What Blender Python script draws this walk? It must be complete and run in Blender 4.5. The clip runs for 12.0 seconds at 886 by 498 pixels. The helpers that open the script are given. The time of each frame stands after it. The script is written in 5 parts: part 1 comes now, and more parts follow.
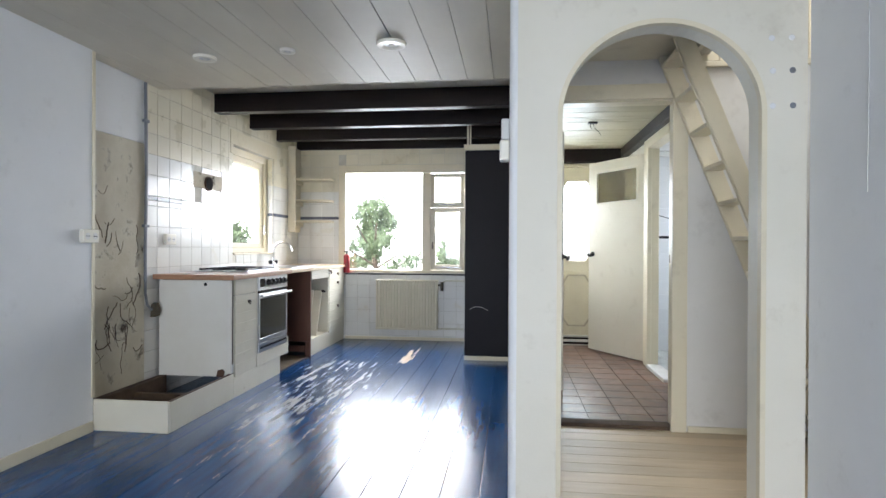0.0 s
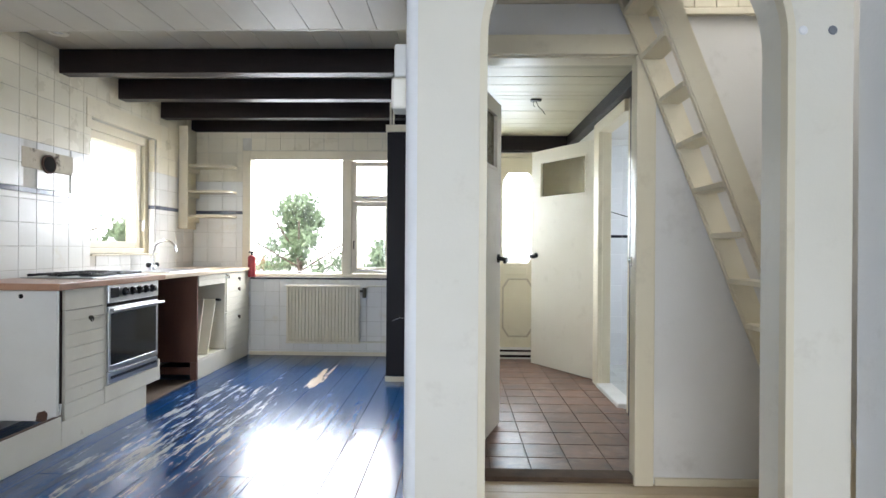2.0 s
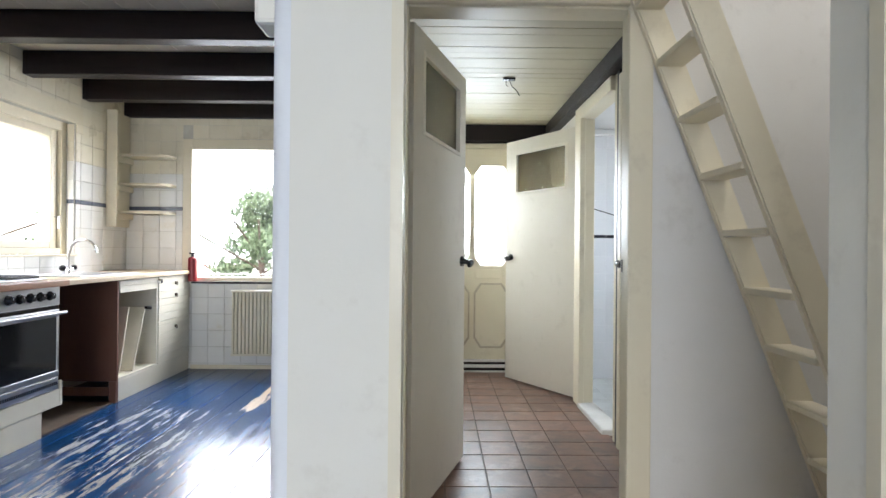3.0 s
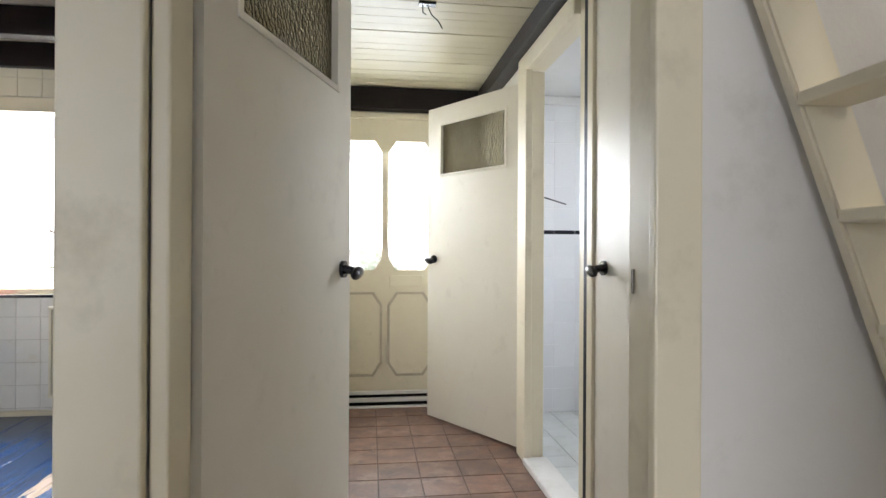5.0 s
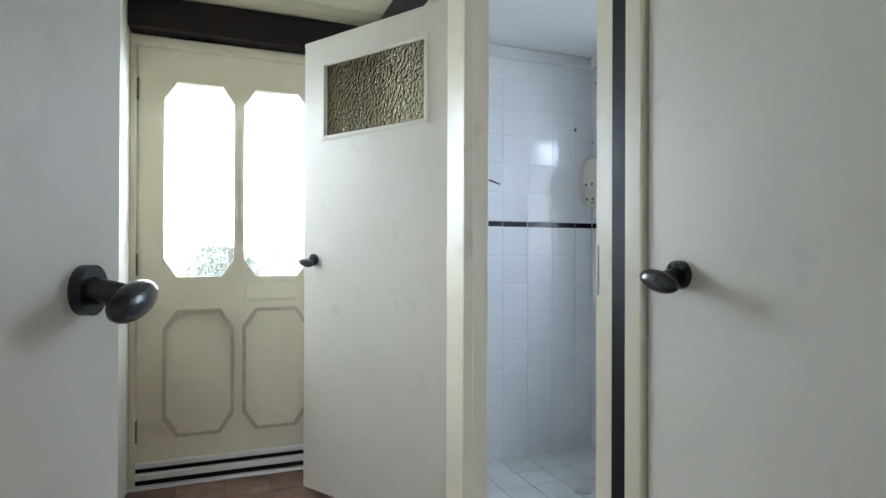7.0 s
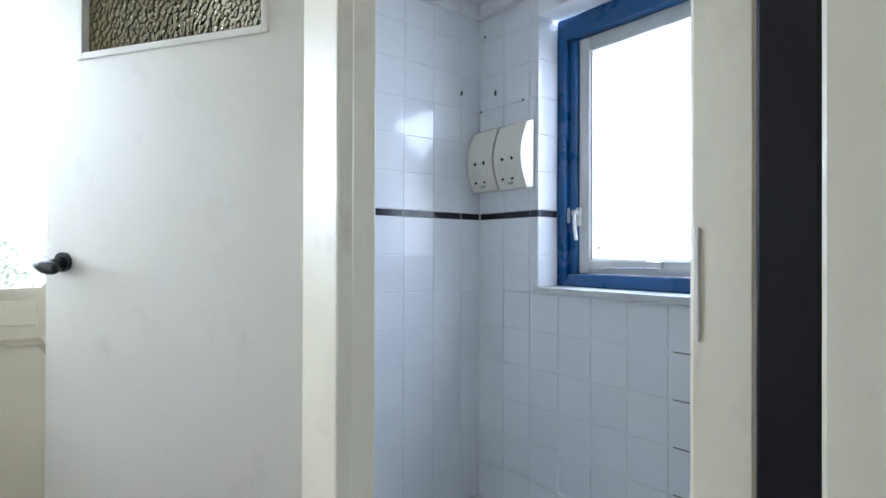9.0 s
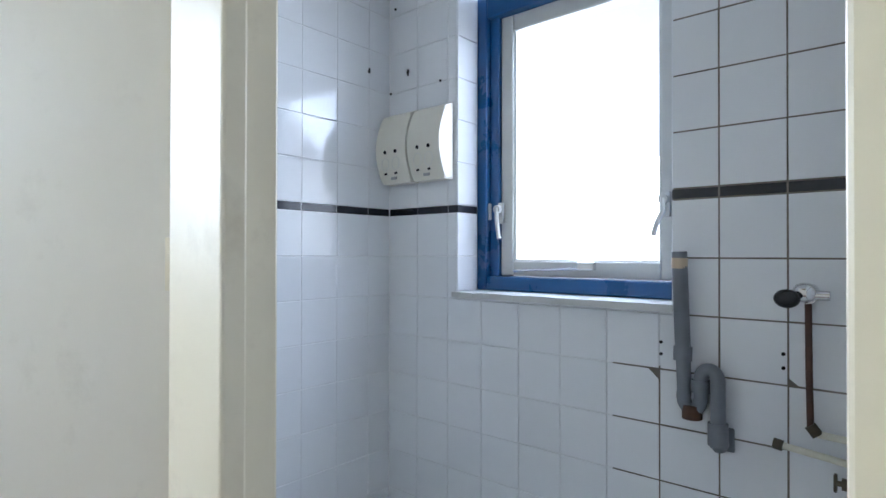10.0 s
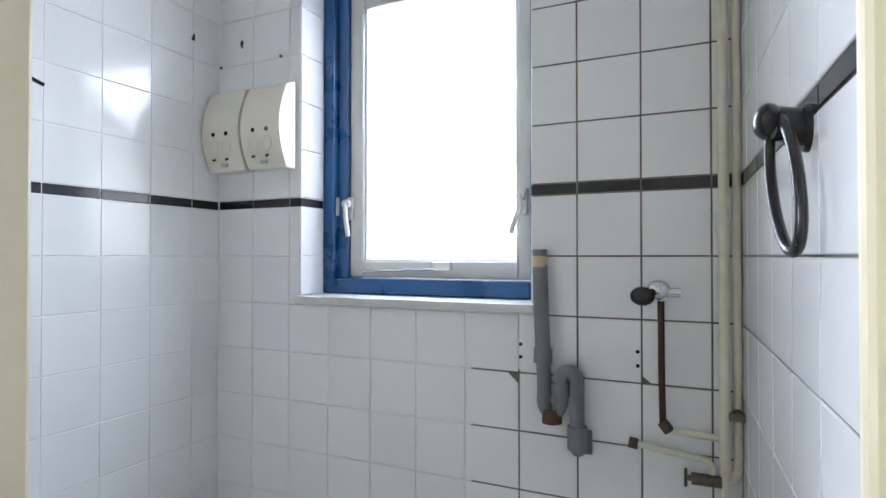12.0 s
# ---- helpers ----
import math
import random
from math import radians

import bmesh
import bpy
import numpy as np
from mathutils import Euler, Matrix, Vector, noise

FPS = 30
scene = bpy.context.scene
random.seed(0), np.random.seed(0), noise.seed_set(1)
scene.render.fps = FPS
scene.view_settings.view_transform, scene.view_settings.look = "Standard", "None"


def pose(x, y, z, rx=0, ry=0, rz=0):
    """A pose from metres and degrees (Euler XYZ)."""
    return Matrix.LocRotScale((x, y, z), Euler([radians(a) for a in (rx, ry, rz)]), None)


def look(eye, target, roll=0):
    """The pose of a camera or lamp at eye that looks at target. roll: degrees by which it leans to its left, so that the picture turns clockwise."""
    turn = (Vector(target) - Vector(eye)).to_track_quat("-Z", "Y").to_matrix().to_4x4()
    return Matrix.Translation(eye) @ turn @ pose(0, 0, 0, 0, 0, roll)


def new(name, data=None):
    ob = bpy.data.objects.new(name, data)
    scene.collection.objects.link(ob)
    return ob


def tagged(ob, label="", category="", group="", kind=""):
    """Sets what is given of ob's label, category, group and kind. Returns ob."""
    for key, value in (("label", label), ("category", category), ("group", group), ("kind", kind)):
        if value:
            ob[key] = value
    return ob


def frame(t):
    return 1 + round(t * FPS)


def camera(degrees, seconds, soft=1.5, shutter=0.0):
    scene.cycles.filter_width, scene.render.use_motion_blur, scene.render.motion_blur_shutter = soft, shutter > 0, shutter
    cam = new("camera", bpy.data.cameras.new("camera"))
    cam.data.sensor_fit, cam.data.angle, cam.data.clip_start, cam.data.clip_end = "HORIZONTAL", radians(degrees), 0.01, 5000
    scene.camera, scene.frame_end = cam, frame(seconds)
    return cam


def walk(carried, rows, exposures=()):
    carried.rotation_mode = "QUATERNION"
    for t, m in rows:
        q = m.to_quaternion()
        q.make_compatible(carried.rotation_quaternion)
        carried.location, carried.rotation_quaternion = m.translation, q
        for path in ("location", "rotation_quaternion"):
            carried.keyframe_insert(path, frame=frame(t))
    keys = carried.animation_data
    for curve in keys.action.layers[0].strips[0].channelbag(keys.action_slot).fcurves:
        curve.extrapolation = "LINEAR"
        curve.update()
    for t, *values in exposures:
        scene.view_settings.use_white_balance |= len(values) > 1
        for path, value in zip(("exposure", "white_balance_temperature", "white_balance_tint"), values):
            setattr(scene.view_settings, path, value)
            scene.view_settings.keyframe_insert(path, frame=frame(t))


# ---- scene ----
cam = camera(76.6, 12.0)
PATH = [
    (0, (-0.102, -0.898, 1.11), (-0.342, 1.087, 1.104), 0.3),
    (0.5, (-0.104, -0.772, 1.109), (-0.312, 1.218, 1.105), 0.3),
    (1, (-0.039, -0.54, 1.109), (-0.214, 1.452, 1.103), 0.4),
    (1.5, (-0.011, -0.267, 1.11), (-0.138, 1.729, 1.104), 0.4),
    (2, (0.031, -0.009, 1.104), (-0.019, 1.99, 1.102), 0.4),
    (2.5, (0.106, 0.265, 1.101), (0.082, 2.264, 1.1), 0.4),
    (3, (0.167, 0.565, 1.101), (0.182, 2.564, 1.105), 0.5),
    (5, (0.369, 1.699, 1.106), (0.625, 3.682, 1.109), 0.3),
    (5.5, (0.396, 1.955, 1.104), (0.719, 3.928, 1.104), 0.2),
    (6, (0.401, 2.272, 1.096), (0.82, 4.228, 1.107), 0.3),
    (6.5, (0.378, 2.53, 1.1), (0.936, 4.45, 1.104), 0.2),
    (7, (0.419, 2.784, 1.086), (1.136, 4.65, 1.094), 0.2),
    (9, (0.662, 3.549, 1.075), (1.89, 5.127, 1.086), 0.2),
    (9.5, (0.726, 3.68, 1.064), (2.106, 5.128, 1.087), 0.2),
    (10, (0.793, 3.82, 1.073), (2.308, 5.126, 1.088), 0.1),
    (10.5, (0.856, 3.913, 1.073), (2.506, 5.042, 1.09), 0.0),
    (11, (0.889, 3.925, 1.073), (2.639, 4.893, 1.092), 0.0),
    (11.5, (0.918, 3.923, 1.069), (2.71, 4.811, 1.09), 0.0),
    (12, (0.927, 3.933, 1.062), (2.74, 4.777, 1.087), 0.0),
]
walk(cam, [(t, look(eye, target, roll)) for t, eye, target, roll in PATH], [(0.0, 1.82, 6250, 13), (3.0, 1.8, 6250, 14), (5.0, 1.8, 6550, 17), (6.0, 1.65, 6100, 11), (7.0, 1.47, 5700, 12), (9.0, 1.6, 5500, 15), (10.5, 1.55, 5750, 15), (12.0, 1.85, 6150, 16)])

# ---- world, sun, exposure ----
world = bpy.data.worlds.new("sky_world")
scene.world = world
world.use_nodes = True
wn = world.node_tree
sky = wn.nodes.new("ShaderNodeTexSky")
sky.sky_type = "NISHITA"
sky.sun_disc = False
sky.sun_elevation = radians(42)
sky.sun_rotation = radians(200)
sky.air_density, sky.dust_density, sky.ozone_density = 1.0, 4.0, 1.0
wn.nodes["Background"].inputs["Strength"].default_value = 0.15
haze = wn.nodes.new("ShaderNodeHueSaturation")   # thin overcast: a paler sky
haze.inputs["Saturation"].default_value = 0.3
wn.links.new(sky.outputs[0], haze.inputs["Color"])
wn.links.new(haze.outputs[0], wn.nodes["Background"].inputs["Color"])
sun = new("sun", bpy.data.lights.new("sun", "SUN"))
sun.data.energy, sun.data.angle, sun.data.color = 2.2, radians(12), (1.0, 0.96, 0.9)
sun.matrix_world = look((0, 0, 20), (0.34 * 18, 0.94 * 18, 2))


def area_lamp(name, eye, target, w, h, power, color=(0.93, 0.97, 1.0)):
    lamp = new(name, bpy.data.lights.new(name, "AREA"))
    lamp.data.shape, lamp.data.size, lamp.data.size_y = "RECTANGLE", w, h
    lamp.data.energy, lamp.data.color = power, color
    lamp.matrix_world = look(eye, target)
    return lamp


area_lamp("bathroom_window_daylight", (2.74, 4.70, 1.72), (1.3, 4.62, 0.35), 0.8, 1.1, 12, (0.78, 0.89, 1.0))
area_lamp("front_door_daylight", (0.47, 5.84, 1.5), (0.55, 3.2, 0.1), 0.66, 0.85, 8.5, (0.82, 0.93, 1.0))
area_lamp("kitchen_window_daylight", (-1.35, 6.7, 2.0), (-1.2, 3.5, 0.9), 2.4, 1.4, 95, (0.9, 0.95, 1.0))
area_lamp("kitchen_side_window_daylight", (-3.9, 4.7, 2.6), (-1.6, 4.4, 0.8), 1.2, 1.0, 24, (0.84, 0.92, 1.0))
# Window behind the walk is unseen, assumed from bluish light on the walls.
area_lamp("assumed_window_daylight", (-0.8, -3.95, 1.5), (0.1, 2.0, 0.2), 2.4, 1.5, 29, (0.84, 0.92, 1.0))

# Added fill lamp in the closed attic; brightens the ladder space through the hatch.
area_lamp("attic_fill_light", (1.38, 2.1, 3.55), (1.38, 2.1, 0), 0.6, 0.8, 5.5, (0.98, 0.98, 0.95))

# ---- materials ----


def mat(name, c1, c2=None, rough=0.5, scale=6.0, bump=0.15, bscale=120.0, metal=0.0, stretch=(1, 1, 1), stain=None, stain_scale=2.5, stain_at=0.62, per_piece=0.0, spec=0.5, soft=False):
    """A surface with large and fine variation in world metres; stain: a third colour in patches."""
    m = bpy.data.materials.new(name)
    m.use_nodes = True
    n, l = m.node_tree.nodes, m.node_tree.links
    p = n["Principled BSDF"]
    p.inputs["Metallic"].default_value = metal
    p.inputs["Specular IOR Level"].default_value = spec
    geo = n.new("ShaderNodeNewGeometry")
    mp = n.new("ShaderNodeMapping")
    mp.inputs["Scale"].default_value = stretch
    l.new(geo.outputs["Position"], mp.inputs["Vector"])
    big = n.new("ShaderNodeTexNoise")
    big.inputs["Scale"].default_value, big.inputs["Detail"].default_value, big.inputs["Roughness"].default_value = scale, 6, 0.6
    l.new(mp.outputs[0], big.inputs["Vector"])
    ramp = n.new("ShaderNodeValToRGB")
    c2 = c2 or tuple(v * 0.85 for v in c1)
    ramp.color_ramp.elements[0].position, ramp.color_ramp.elements[1].position = 0.3, 0.7
    ramp.color_ramp.elements[0].color, ramp.color_ramp.elements[1].color = (*c2, 1), (*c1, 1)
    l.new(big.outputs[0], ramp.inputs[0])
    out = ramp.outputs[0]
    if stain:
        sn = n.new("ShaderNodeTexNoise")
        sn.inputs["Scale"].default_value, sn.inputs["Detail"].default_value, sn.inputs["Roughness"].default_value = stain_scale, 9, 0.68
        l.new(mp.outputs[0], sn.inputs["Vector"])
        sr = n.new("ShaderNodeValToRGB")
        sr.color_ramp.elements[0].position, sr.color_ramp.elements[1].position = stain_at - 0.04, stain_at + 0.3 if soft else stain_at + 0.08
        l.new(sn.outputs[0], sr.inputs[0])
        mx = n.new("ShaderNodeMix")
        mx.data_type = "RGBA"
        l.new(sr.outputs[0], mx.inputs[0])
        l.new(out, mx.inputs[6])
        mx.inputs[7].default_value = (*stain, 1)
        out = mx.outputs[2]
    if per_piece:
        info = n.new("ShaderNodeObjectInfo")
        hsv = n.new("ShaderNodeHueSaturation")
        mr = n.new("ShaderNodeMapRange")
        mr.inputs[3].default_value, mr.inputs[4].default_value = 1 - per_piece, 1 + per_piece
        l.new(info.outputs["Random"], mr.inputs[0])
        l.new(mr.outputs[0], hsv.inputs["Value"])
        l.new(out, hsv.inputs["Color"])
        out = hsv.outputs[0]
    l.new(out, p.inputs["Base Color"])
    fine = n.new("ShaderNodeTexNoise")
    fine.inputs["Scale"].default_value, fine.inputs["Detail"].default_value = bscale, 4
    l.new(mp.outputs[0], fine.inputs["Vector"])
    rr = n.new("ShaderNodeMapRange")
    rr.inputs[3].default_value, rr.inputs[4].default_value = max(rough - 0.08, 0.02), min(rough + 0.1, 1)
    l.new(big.outputs[0], rr.inputs[0])
    l.new(rr.outputs[0], p.inputs["Roughness"])
    bp = n.new("ShaderNodeBump")
    bp.inputs["Strength"].default_value, bp.inputs["Distance"].default_value = bump, 0.002
    l.new(fine.outputs[0], bp.inputs["Height"])
    l.new(bp.outputs[0], p.inputs["Normal"])
    return m


def worn_floor_paint():
    """Blue gloss paint, rubbed down to bare board where feet stood and along a scraped streak."""
    m = mat("blue_floor_paint", (0.012, 0.075, 0.215), (0.007, 0.040, 0.12), 0.17, 3.0, 0.35, 35.0, stretch=(6, 0.7, 1), per_piece=0.22)
    n, l = m.node_tree.nodes, m.node_tree.links
    p = n["Principled BSDF"]
    base = p.inputs["Base Color"].links[0].from_socket
    rough = p.inputs["Roughness"].links[0].from_socket
    geo = n.new("ShaderNodeNewGeometry")
    sep = n.new("ShaderNodeSeparateXYZ")
    l.new(geo.outputs["Position"], sep.inputs[0])

    def math_node(op, a, b=0.0):
        k = n.new("ShaderNodeMath")
        k.operation = op
        for i, v in enumerate((a, b)):
            if isinstance(v, (int, float)):
                k.inputs[i].default_value = v
            else:
                l.new(v, k.inputs[i])
        return k.outputs[0]

    def blob(cx, cy, sx, sy, lean=0.0):
        dx = math_node("SUBTRACT", sep.outputs[0], cx)
        dy = math_node("SUBTRACT", sep.outputs[1], cy)
        dx = math_node("SUBTRACT", dx, math_node("MULTIPLY", dy, lean))
        dx, dy = math_node("DIVIDE", dx, sx), math_node("DIVIDE", dy, sy)
        return math_node("SUBTRACT", 1.0, math_node("ADD", math_node("MULTIPLY", dx, dx), math_node("MULTIPLY", dy, dy)))

    mp = n.new("ShaderNodeMapping")
    mp.inputs["Scale"].default_value = (13, 1.5, 1)
    l.new(geo.outputs["Position"], mp.inputs["Vector"])
    nz = n.new("ShaderNodeTexNoise")
    nz.inputs["Scale"].default_value, nz.inputs["Detail"].default_value, nz.inputs["Roughness"].default_value = 1.5, 12, 0.75
    l.new(mp.outputs[0], nz.inputs["Vector"])
    wear = math_node("MAXIMUM", blob(-1.82, 3.75, 0.27, 1.75), blob(-1.55, 3.3, 0.6, 1.9))
    wear = math_node("MAXIMUM", wear, -1.2)
    a = math_node("ADD", math_node("MULTIPLY", wear, 0.15), nz.outputs[0])
    a = math_node("GREATER_THAN", a, 0.672)
    s = math_node("ADD", math_node("MULTIPLY", math_node("MAXIMUM", blob(-1.125, 4.68, 0.06, 0.55, 0.02), -3.0), 0.16), nz.outputs[0])
    s = math_node("GREATER_THAN", s, 0.56)
    mask = math_node("MAXIMUM", a, s)
    mx = n.new("ShaderNodeMix")
    mx.data_type = "RGBA"
    l.new(mask, mx.inputs[0])
    l.new(base, mx.inputs[6])
    col = n.new("ShaderNodeMix")
    col.data_type = "RGBA"
    l.new(s, col.inputs[0])
    col.inputs[6].default_value, col.inputs[7].default_value = (0.40, 0.39, 0.36, 1), (0.5, 0.36, 0.22, 1)
    l.new(col.outputs[2], mx.inputs[7])
    l.new(mx.outputs[2], p.inputs["Base Color"])
    rx = n.new("ShaderNodeMix")
    l.new(mask, rx.inputs[0])
    l.new(rough, rx.inputs[2])
    rx.inputs[3].default_value = 0.55
    l.new(rx.outputs[0], p.inputs["Roughness"])
    return m


def glass_material(name, tint=(1, 1, 1), rough=0.0, bump=0.0, bscale=60.0, clear=0.9):
    m = bpy.data.materials.new(name)
    m.use_nodes = True
    n, l = m.node_tree.nodes, m.node_tree.links
    n.remove(n["Principled BSDF"])
    tr = n.new("ShaderNodeBsdfTransparent")
    tr.inputs[0].default_value = (*tint, 1)
    gl = n.new("ShaderNodeBsdfGlossy")
    gl.inputs["Roughness"].default_value = 0.03
    if bump:
        gl = n.new("ShaderNodeBsdfGlass")
        gl.inputs["Roughness"].default_value, gl.inputs["IOR"].default_value = rough, 1.45
        gl.inputs["Color"].default_value = (*tint, 1)
        geo = n.new("ShaderNodeNewGeometry")
        vo = n.new("ShaderNodeTexVoronoi")
        vo.inputs["Scale"].default_value = bscale
        l.new(geo.outputs["Position"], vo.inputs["Vector"])
        bp = n.new("ShaderNodeBump")
        bp.inputs["Strength"].default_value, bp.inputs["Distance"].default_value = bump, 0.01
        l.new(vo.outputs[0], bp.inputs["Height"])
        l.new(bp.outputs[0], gl.inputs["Normal"])
    mix = n.new("ShaderNodeMixShader")
    mix.inputs[0].default_value = 1 - clear
    l.new(tr.outputs[0], mix.inputs[1])
    l.new(gl.outputs[0], mix.inputs[2])
    l.new(mix.outputs[0], n["Material Output"].inputs[0])
    return m


CREAM = mat("cream_gloss_paint", (0.75, 0.685, 0.525), (0.70, 0.63, 0.465), 0.38, 2.5, 0.1, 45, stain=(0.5, 0.43, 0.3), stain_scale=5, stain_at=0.6, soft=True)
CREAM2 = mat("cream_wall_paint", (0.76, 0.725, 0.63), (0.71, 0.675, 0.57), 0.55, 2.0, 0.25, 70, stain=(0.55, 0.5, 0.4), stain_scale=7, stain_at=0.62, soft=True)
CEILP = mat("cream_ceiling_paint", (0.62, 0.57, 0.46), (0.52, 0.47, 0.37), 0.5, 2.2, 0.15, 60, stretch=(1, 0.5, 1))
HALLC = mat("yellowed_ceiling_paint", (0.54, 0.495, 0.35), (0.46, 0.41, 0.28), 0.5, 2.2, 0.12, 60)
WHITE = mat("white_wall_plaster", (0.79, 0.79, 0.78), (0.73, 0.73, 0.72), 0.7, 1.6, 0.3, 90, stain=(0.58, 0.57, 0.55), stain_scale=6, stain_at=0.62, soft=True)
DOORW = mat("off_white_door_paint", (0.775, 0.735, 0.645), (0.735, 0.69, 0.59), 0.42, 2.4, 0.1, 40, stain=(0.58, 0.53, 0.44), stain_scale=6, stain_at=0.62, soft=True)
GREYWALL = mat("grey_white_plaster", (0.74, 0.725, 0.69), (0.68, 0.66, 0.62), 0.75, 1.7, 0.3, 90, stain=(0.44, 0.41, 0.36), stain_scale=3, stain_at=0.6, soft=True)
MOULD = mat("mouldy_plaster", (0.64, 0.59, 0.47), (0.46, 0.40, 0.29), 0.85, 3.0, 0.6, 60, stain=(0.07, 0.05, 0.035), stain_scale=6, stain_at=0.6)
BEAM = mat("dark_stained_wood", (0.014, 0.008, 0.008), (0.007, 0.004, 0.004), 0.45, 5, 0.3, 70, stretch=(1, 8, 8), spec=0.25)
DIRTYC = mat("grubby_cream_paint", (0.56, 0.49, 0.37), (0.44, 0.37, 0.26), 0.5, 9, 0.2, 50)
BLACKP = mat("black_paint", (0.010, 0.008, 0.011), (0.006, 0.005, 0.007), 0.5, 3, 0.2, 60, spec=0.2)
TILEK = mat("kitchen_tile_glaze", (0.79, 0.78, 0.74), (0.75, 0.735, 0.68), 0.2, 3, 0.06, 12, stain=(0.66, 0.60, 0.46), stain_scale=2.2, stain_at=0.64, per_piece=0.04)
TILEB = mat("bathroom_tile_glaze", (0.82, 0.83, 0.84), (0.79, 0.80, 0.82), 0.08, 2, 0.05, 10, per_piece=0.02)
TILEBAND = mat("black_tile_glaze", (0.015, 0.016, 0.022), (0.025, 0.026, 0.035), 0.12, 6, 0.05, 20, per_piece=0.3)
TILEGREY = mat("grey_tile_glaze", (0.10, 0.115, 0.15), (0.17, 0.18, 0.21), 0.15, 25, 0.05, 20, per_piece=0.3)
GROUT = mat("tile_grout", (0.66, 0.64, 0.58), (0.5, 0.47, 0.4), 0.9, 6, 0.4, 150)
GROUTB = mat("bathroom_grout", (0.87, 0.87, 0.87), (0.82, 0.82, 0.82), 0.8, 4, 0.4, 150)
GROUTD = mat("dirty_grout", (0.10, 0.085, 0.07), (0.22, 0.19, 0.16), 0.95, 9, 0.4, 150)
HALLGROUT = mat("brown_grout", (0.22, 0.17, 0.14), (0.13, 0.1, 0.08), 0.95, 6, 0.3, 120)
TILEC = mat("yellowed_tile_glaze", (0.74, 0.69, 0.55), (0.69, 0.63, 0.48), 0.28, 3, 0.06, 12, per_piece=0.04)
FLOORB = worn_floor_paint()
BAREW = mat("pale_bare_boards", (0.62, 0.50, 0.34), (0.52, 0.40, 0.26), 0.42, 3, 0.3, 50, stretch=(1.0, 7, 1), stain=(0.42, 0.32, 0.2), stain_scale=2, stain_at=0.66, per_piece=0.1)
TERRA = mat("brown_floor_tile", (0.25, 0.135, 0.09), (0.105, 0.062, 0.05), 0.36, 9, 0.3, 60, stain=(0.27, 0.17, 0.12), stain_scale=6, stain_at=0.56, per_piece=0.25)
DARKGAP = mat("dark_joint", (0.02, 0.017, 0.015), None, 0.95, spec=0.1)
BROWNW = mat("bare_brown_chipboard", (0.17, 0.075, 0.045), (0.11, 0.045, 0.03), 0.6, 5, 0.4, 60, stretch=(1, 1, 0.3))
WORKTOP = mat("worn_worktop", (0.45, 0.25, 0.155), (0.36, 0.19, 0.11), 0.33, 4, 0.15, 60, stretch=(2, 0.6, 1))
WORKPALE = mat("pale_worktop", (0.66, 0.52, 0.34), (0.56, 0.42, 0.27), 0.35, 4, 0.15, 60, stretch=(2, 0.6, 1))
CABW = mat("cream_cabinet_paint", (0.74, 0.70, 0.58), (0.67, 0.62, 0.5), 0.35, 3, 0.12, 60, stain=(0.5, 0.42, 0.3), stain_scale=12, stain_at=0.7)
SIDEW = mat("scuffed_white_board", (0.76, 0.74, 0.68), (0.70, 0.67, 0.60), 0.5, 3, 0.15, 60, stain=(0.24, 0.16, 0.11), stain_scale=11, stain_at=0.72)
STEEL = mat("brushed_steel", (0.62, 0.62, 0.62), (0.5, 0.5, 0.5), 0.3, 8, 0.1, 90, metal=1.0, stretch=(1, 1, 12))
CHROME = mat("chrome", (0.75, 0.75, 0.76), (0.68, 0.68, 0.7), 0.12, 8, 0.02, 50, metal=1.0)
OVENG = mat("dark_oven_glass", (0.012, 0.012, 0.012), (0.02, 0.02, 0.02), 0.05, 5, 0.02, 10, spec=0.8)
BLACKM = mat("black_plastic", (0.012, 0.012, 0.014), (0.02, 0.02, 0.022), 0.22, 8, 0.05, 60)
RED = mat("red_enamel", (0.36, 0.02, 0.025), (0.28, 0.015, 0.02), 0.3, 6, 0.05, 60)
RADW = mat("radiator_enamel", (0.75, 0.70, 0.56), (0.68, 0.62, 0.47), 0.35, 3, 0.05, 60)
PLASTIC = mat("ivory_plastic", (0.80, 0.77, 0.67), (0.75, 0.71, 0.6), 0.32, 4, 0.04, 40)
GREYPVC = mat("grey_pipe_plastic", (0.20, 0.215, 0.235), (0.15, 0.16, 0.175), 0.45, 12, 0.1, 60, stain=(0.3, 0.27, 0.22), stain_scale=16, stain_at=0.7)
PIPEC = mat("cream_painted_pipe", (0.72, 0.70, 0.58), (0.64, 0.6, 0.47), 0.4, 20, 0.2, 60)
COPPER = mat("tarnished_copper", (0.10, 0.05, 0.035), (0.06, 0.035, 0.03), 0.45, 20, 0.2, 60, metal=0.6)
BRASS = mat("corroded_brass", (0.16, 0.13, 0.09), (0.08, 0.07, 0.05), 0.5, 40, 0.4, 90, metal=0.6)
BLUEP = mat("blue_gloss_paint", (0.014, 0.098, 0.27), (0.009, 0.068, 0.20), 0.28, 4, 0.15, 50, stain=(0.1, 0.17, 0.32), stain_scale=10, stain_at=0.72)
SASHW = mat("grey_white_sash_paint", (0.66, 0.66, 0.63), (0.58, 0.58, 0.55), 0.4, 5, 0.15, 60, stain=(0.42, 0.41, 0.38), stain_scale=14, stain_at=0.7)
RUST = mat("rusty_iron", (0.12, 0.06, 0.035), (0.07, 0.04, 0.03), 0.8, 20, 0.5, 90)
DUSTY = mat("dusty_wood_dirt", (0.13, 0.085, 0.055), (0.07, 0.045, 0.03), 0.9, 8, 0.5, 60)
LEAF = mat("leaf_green", (0.17, 0.23, 0.13), (0.09, 0.14, 0.07), 0.55, 3, 0.1, 30)
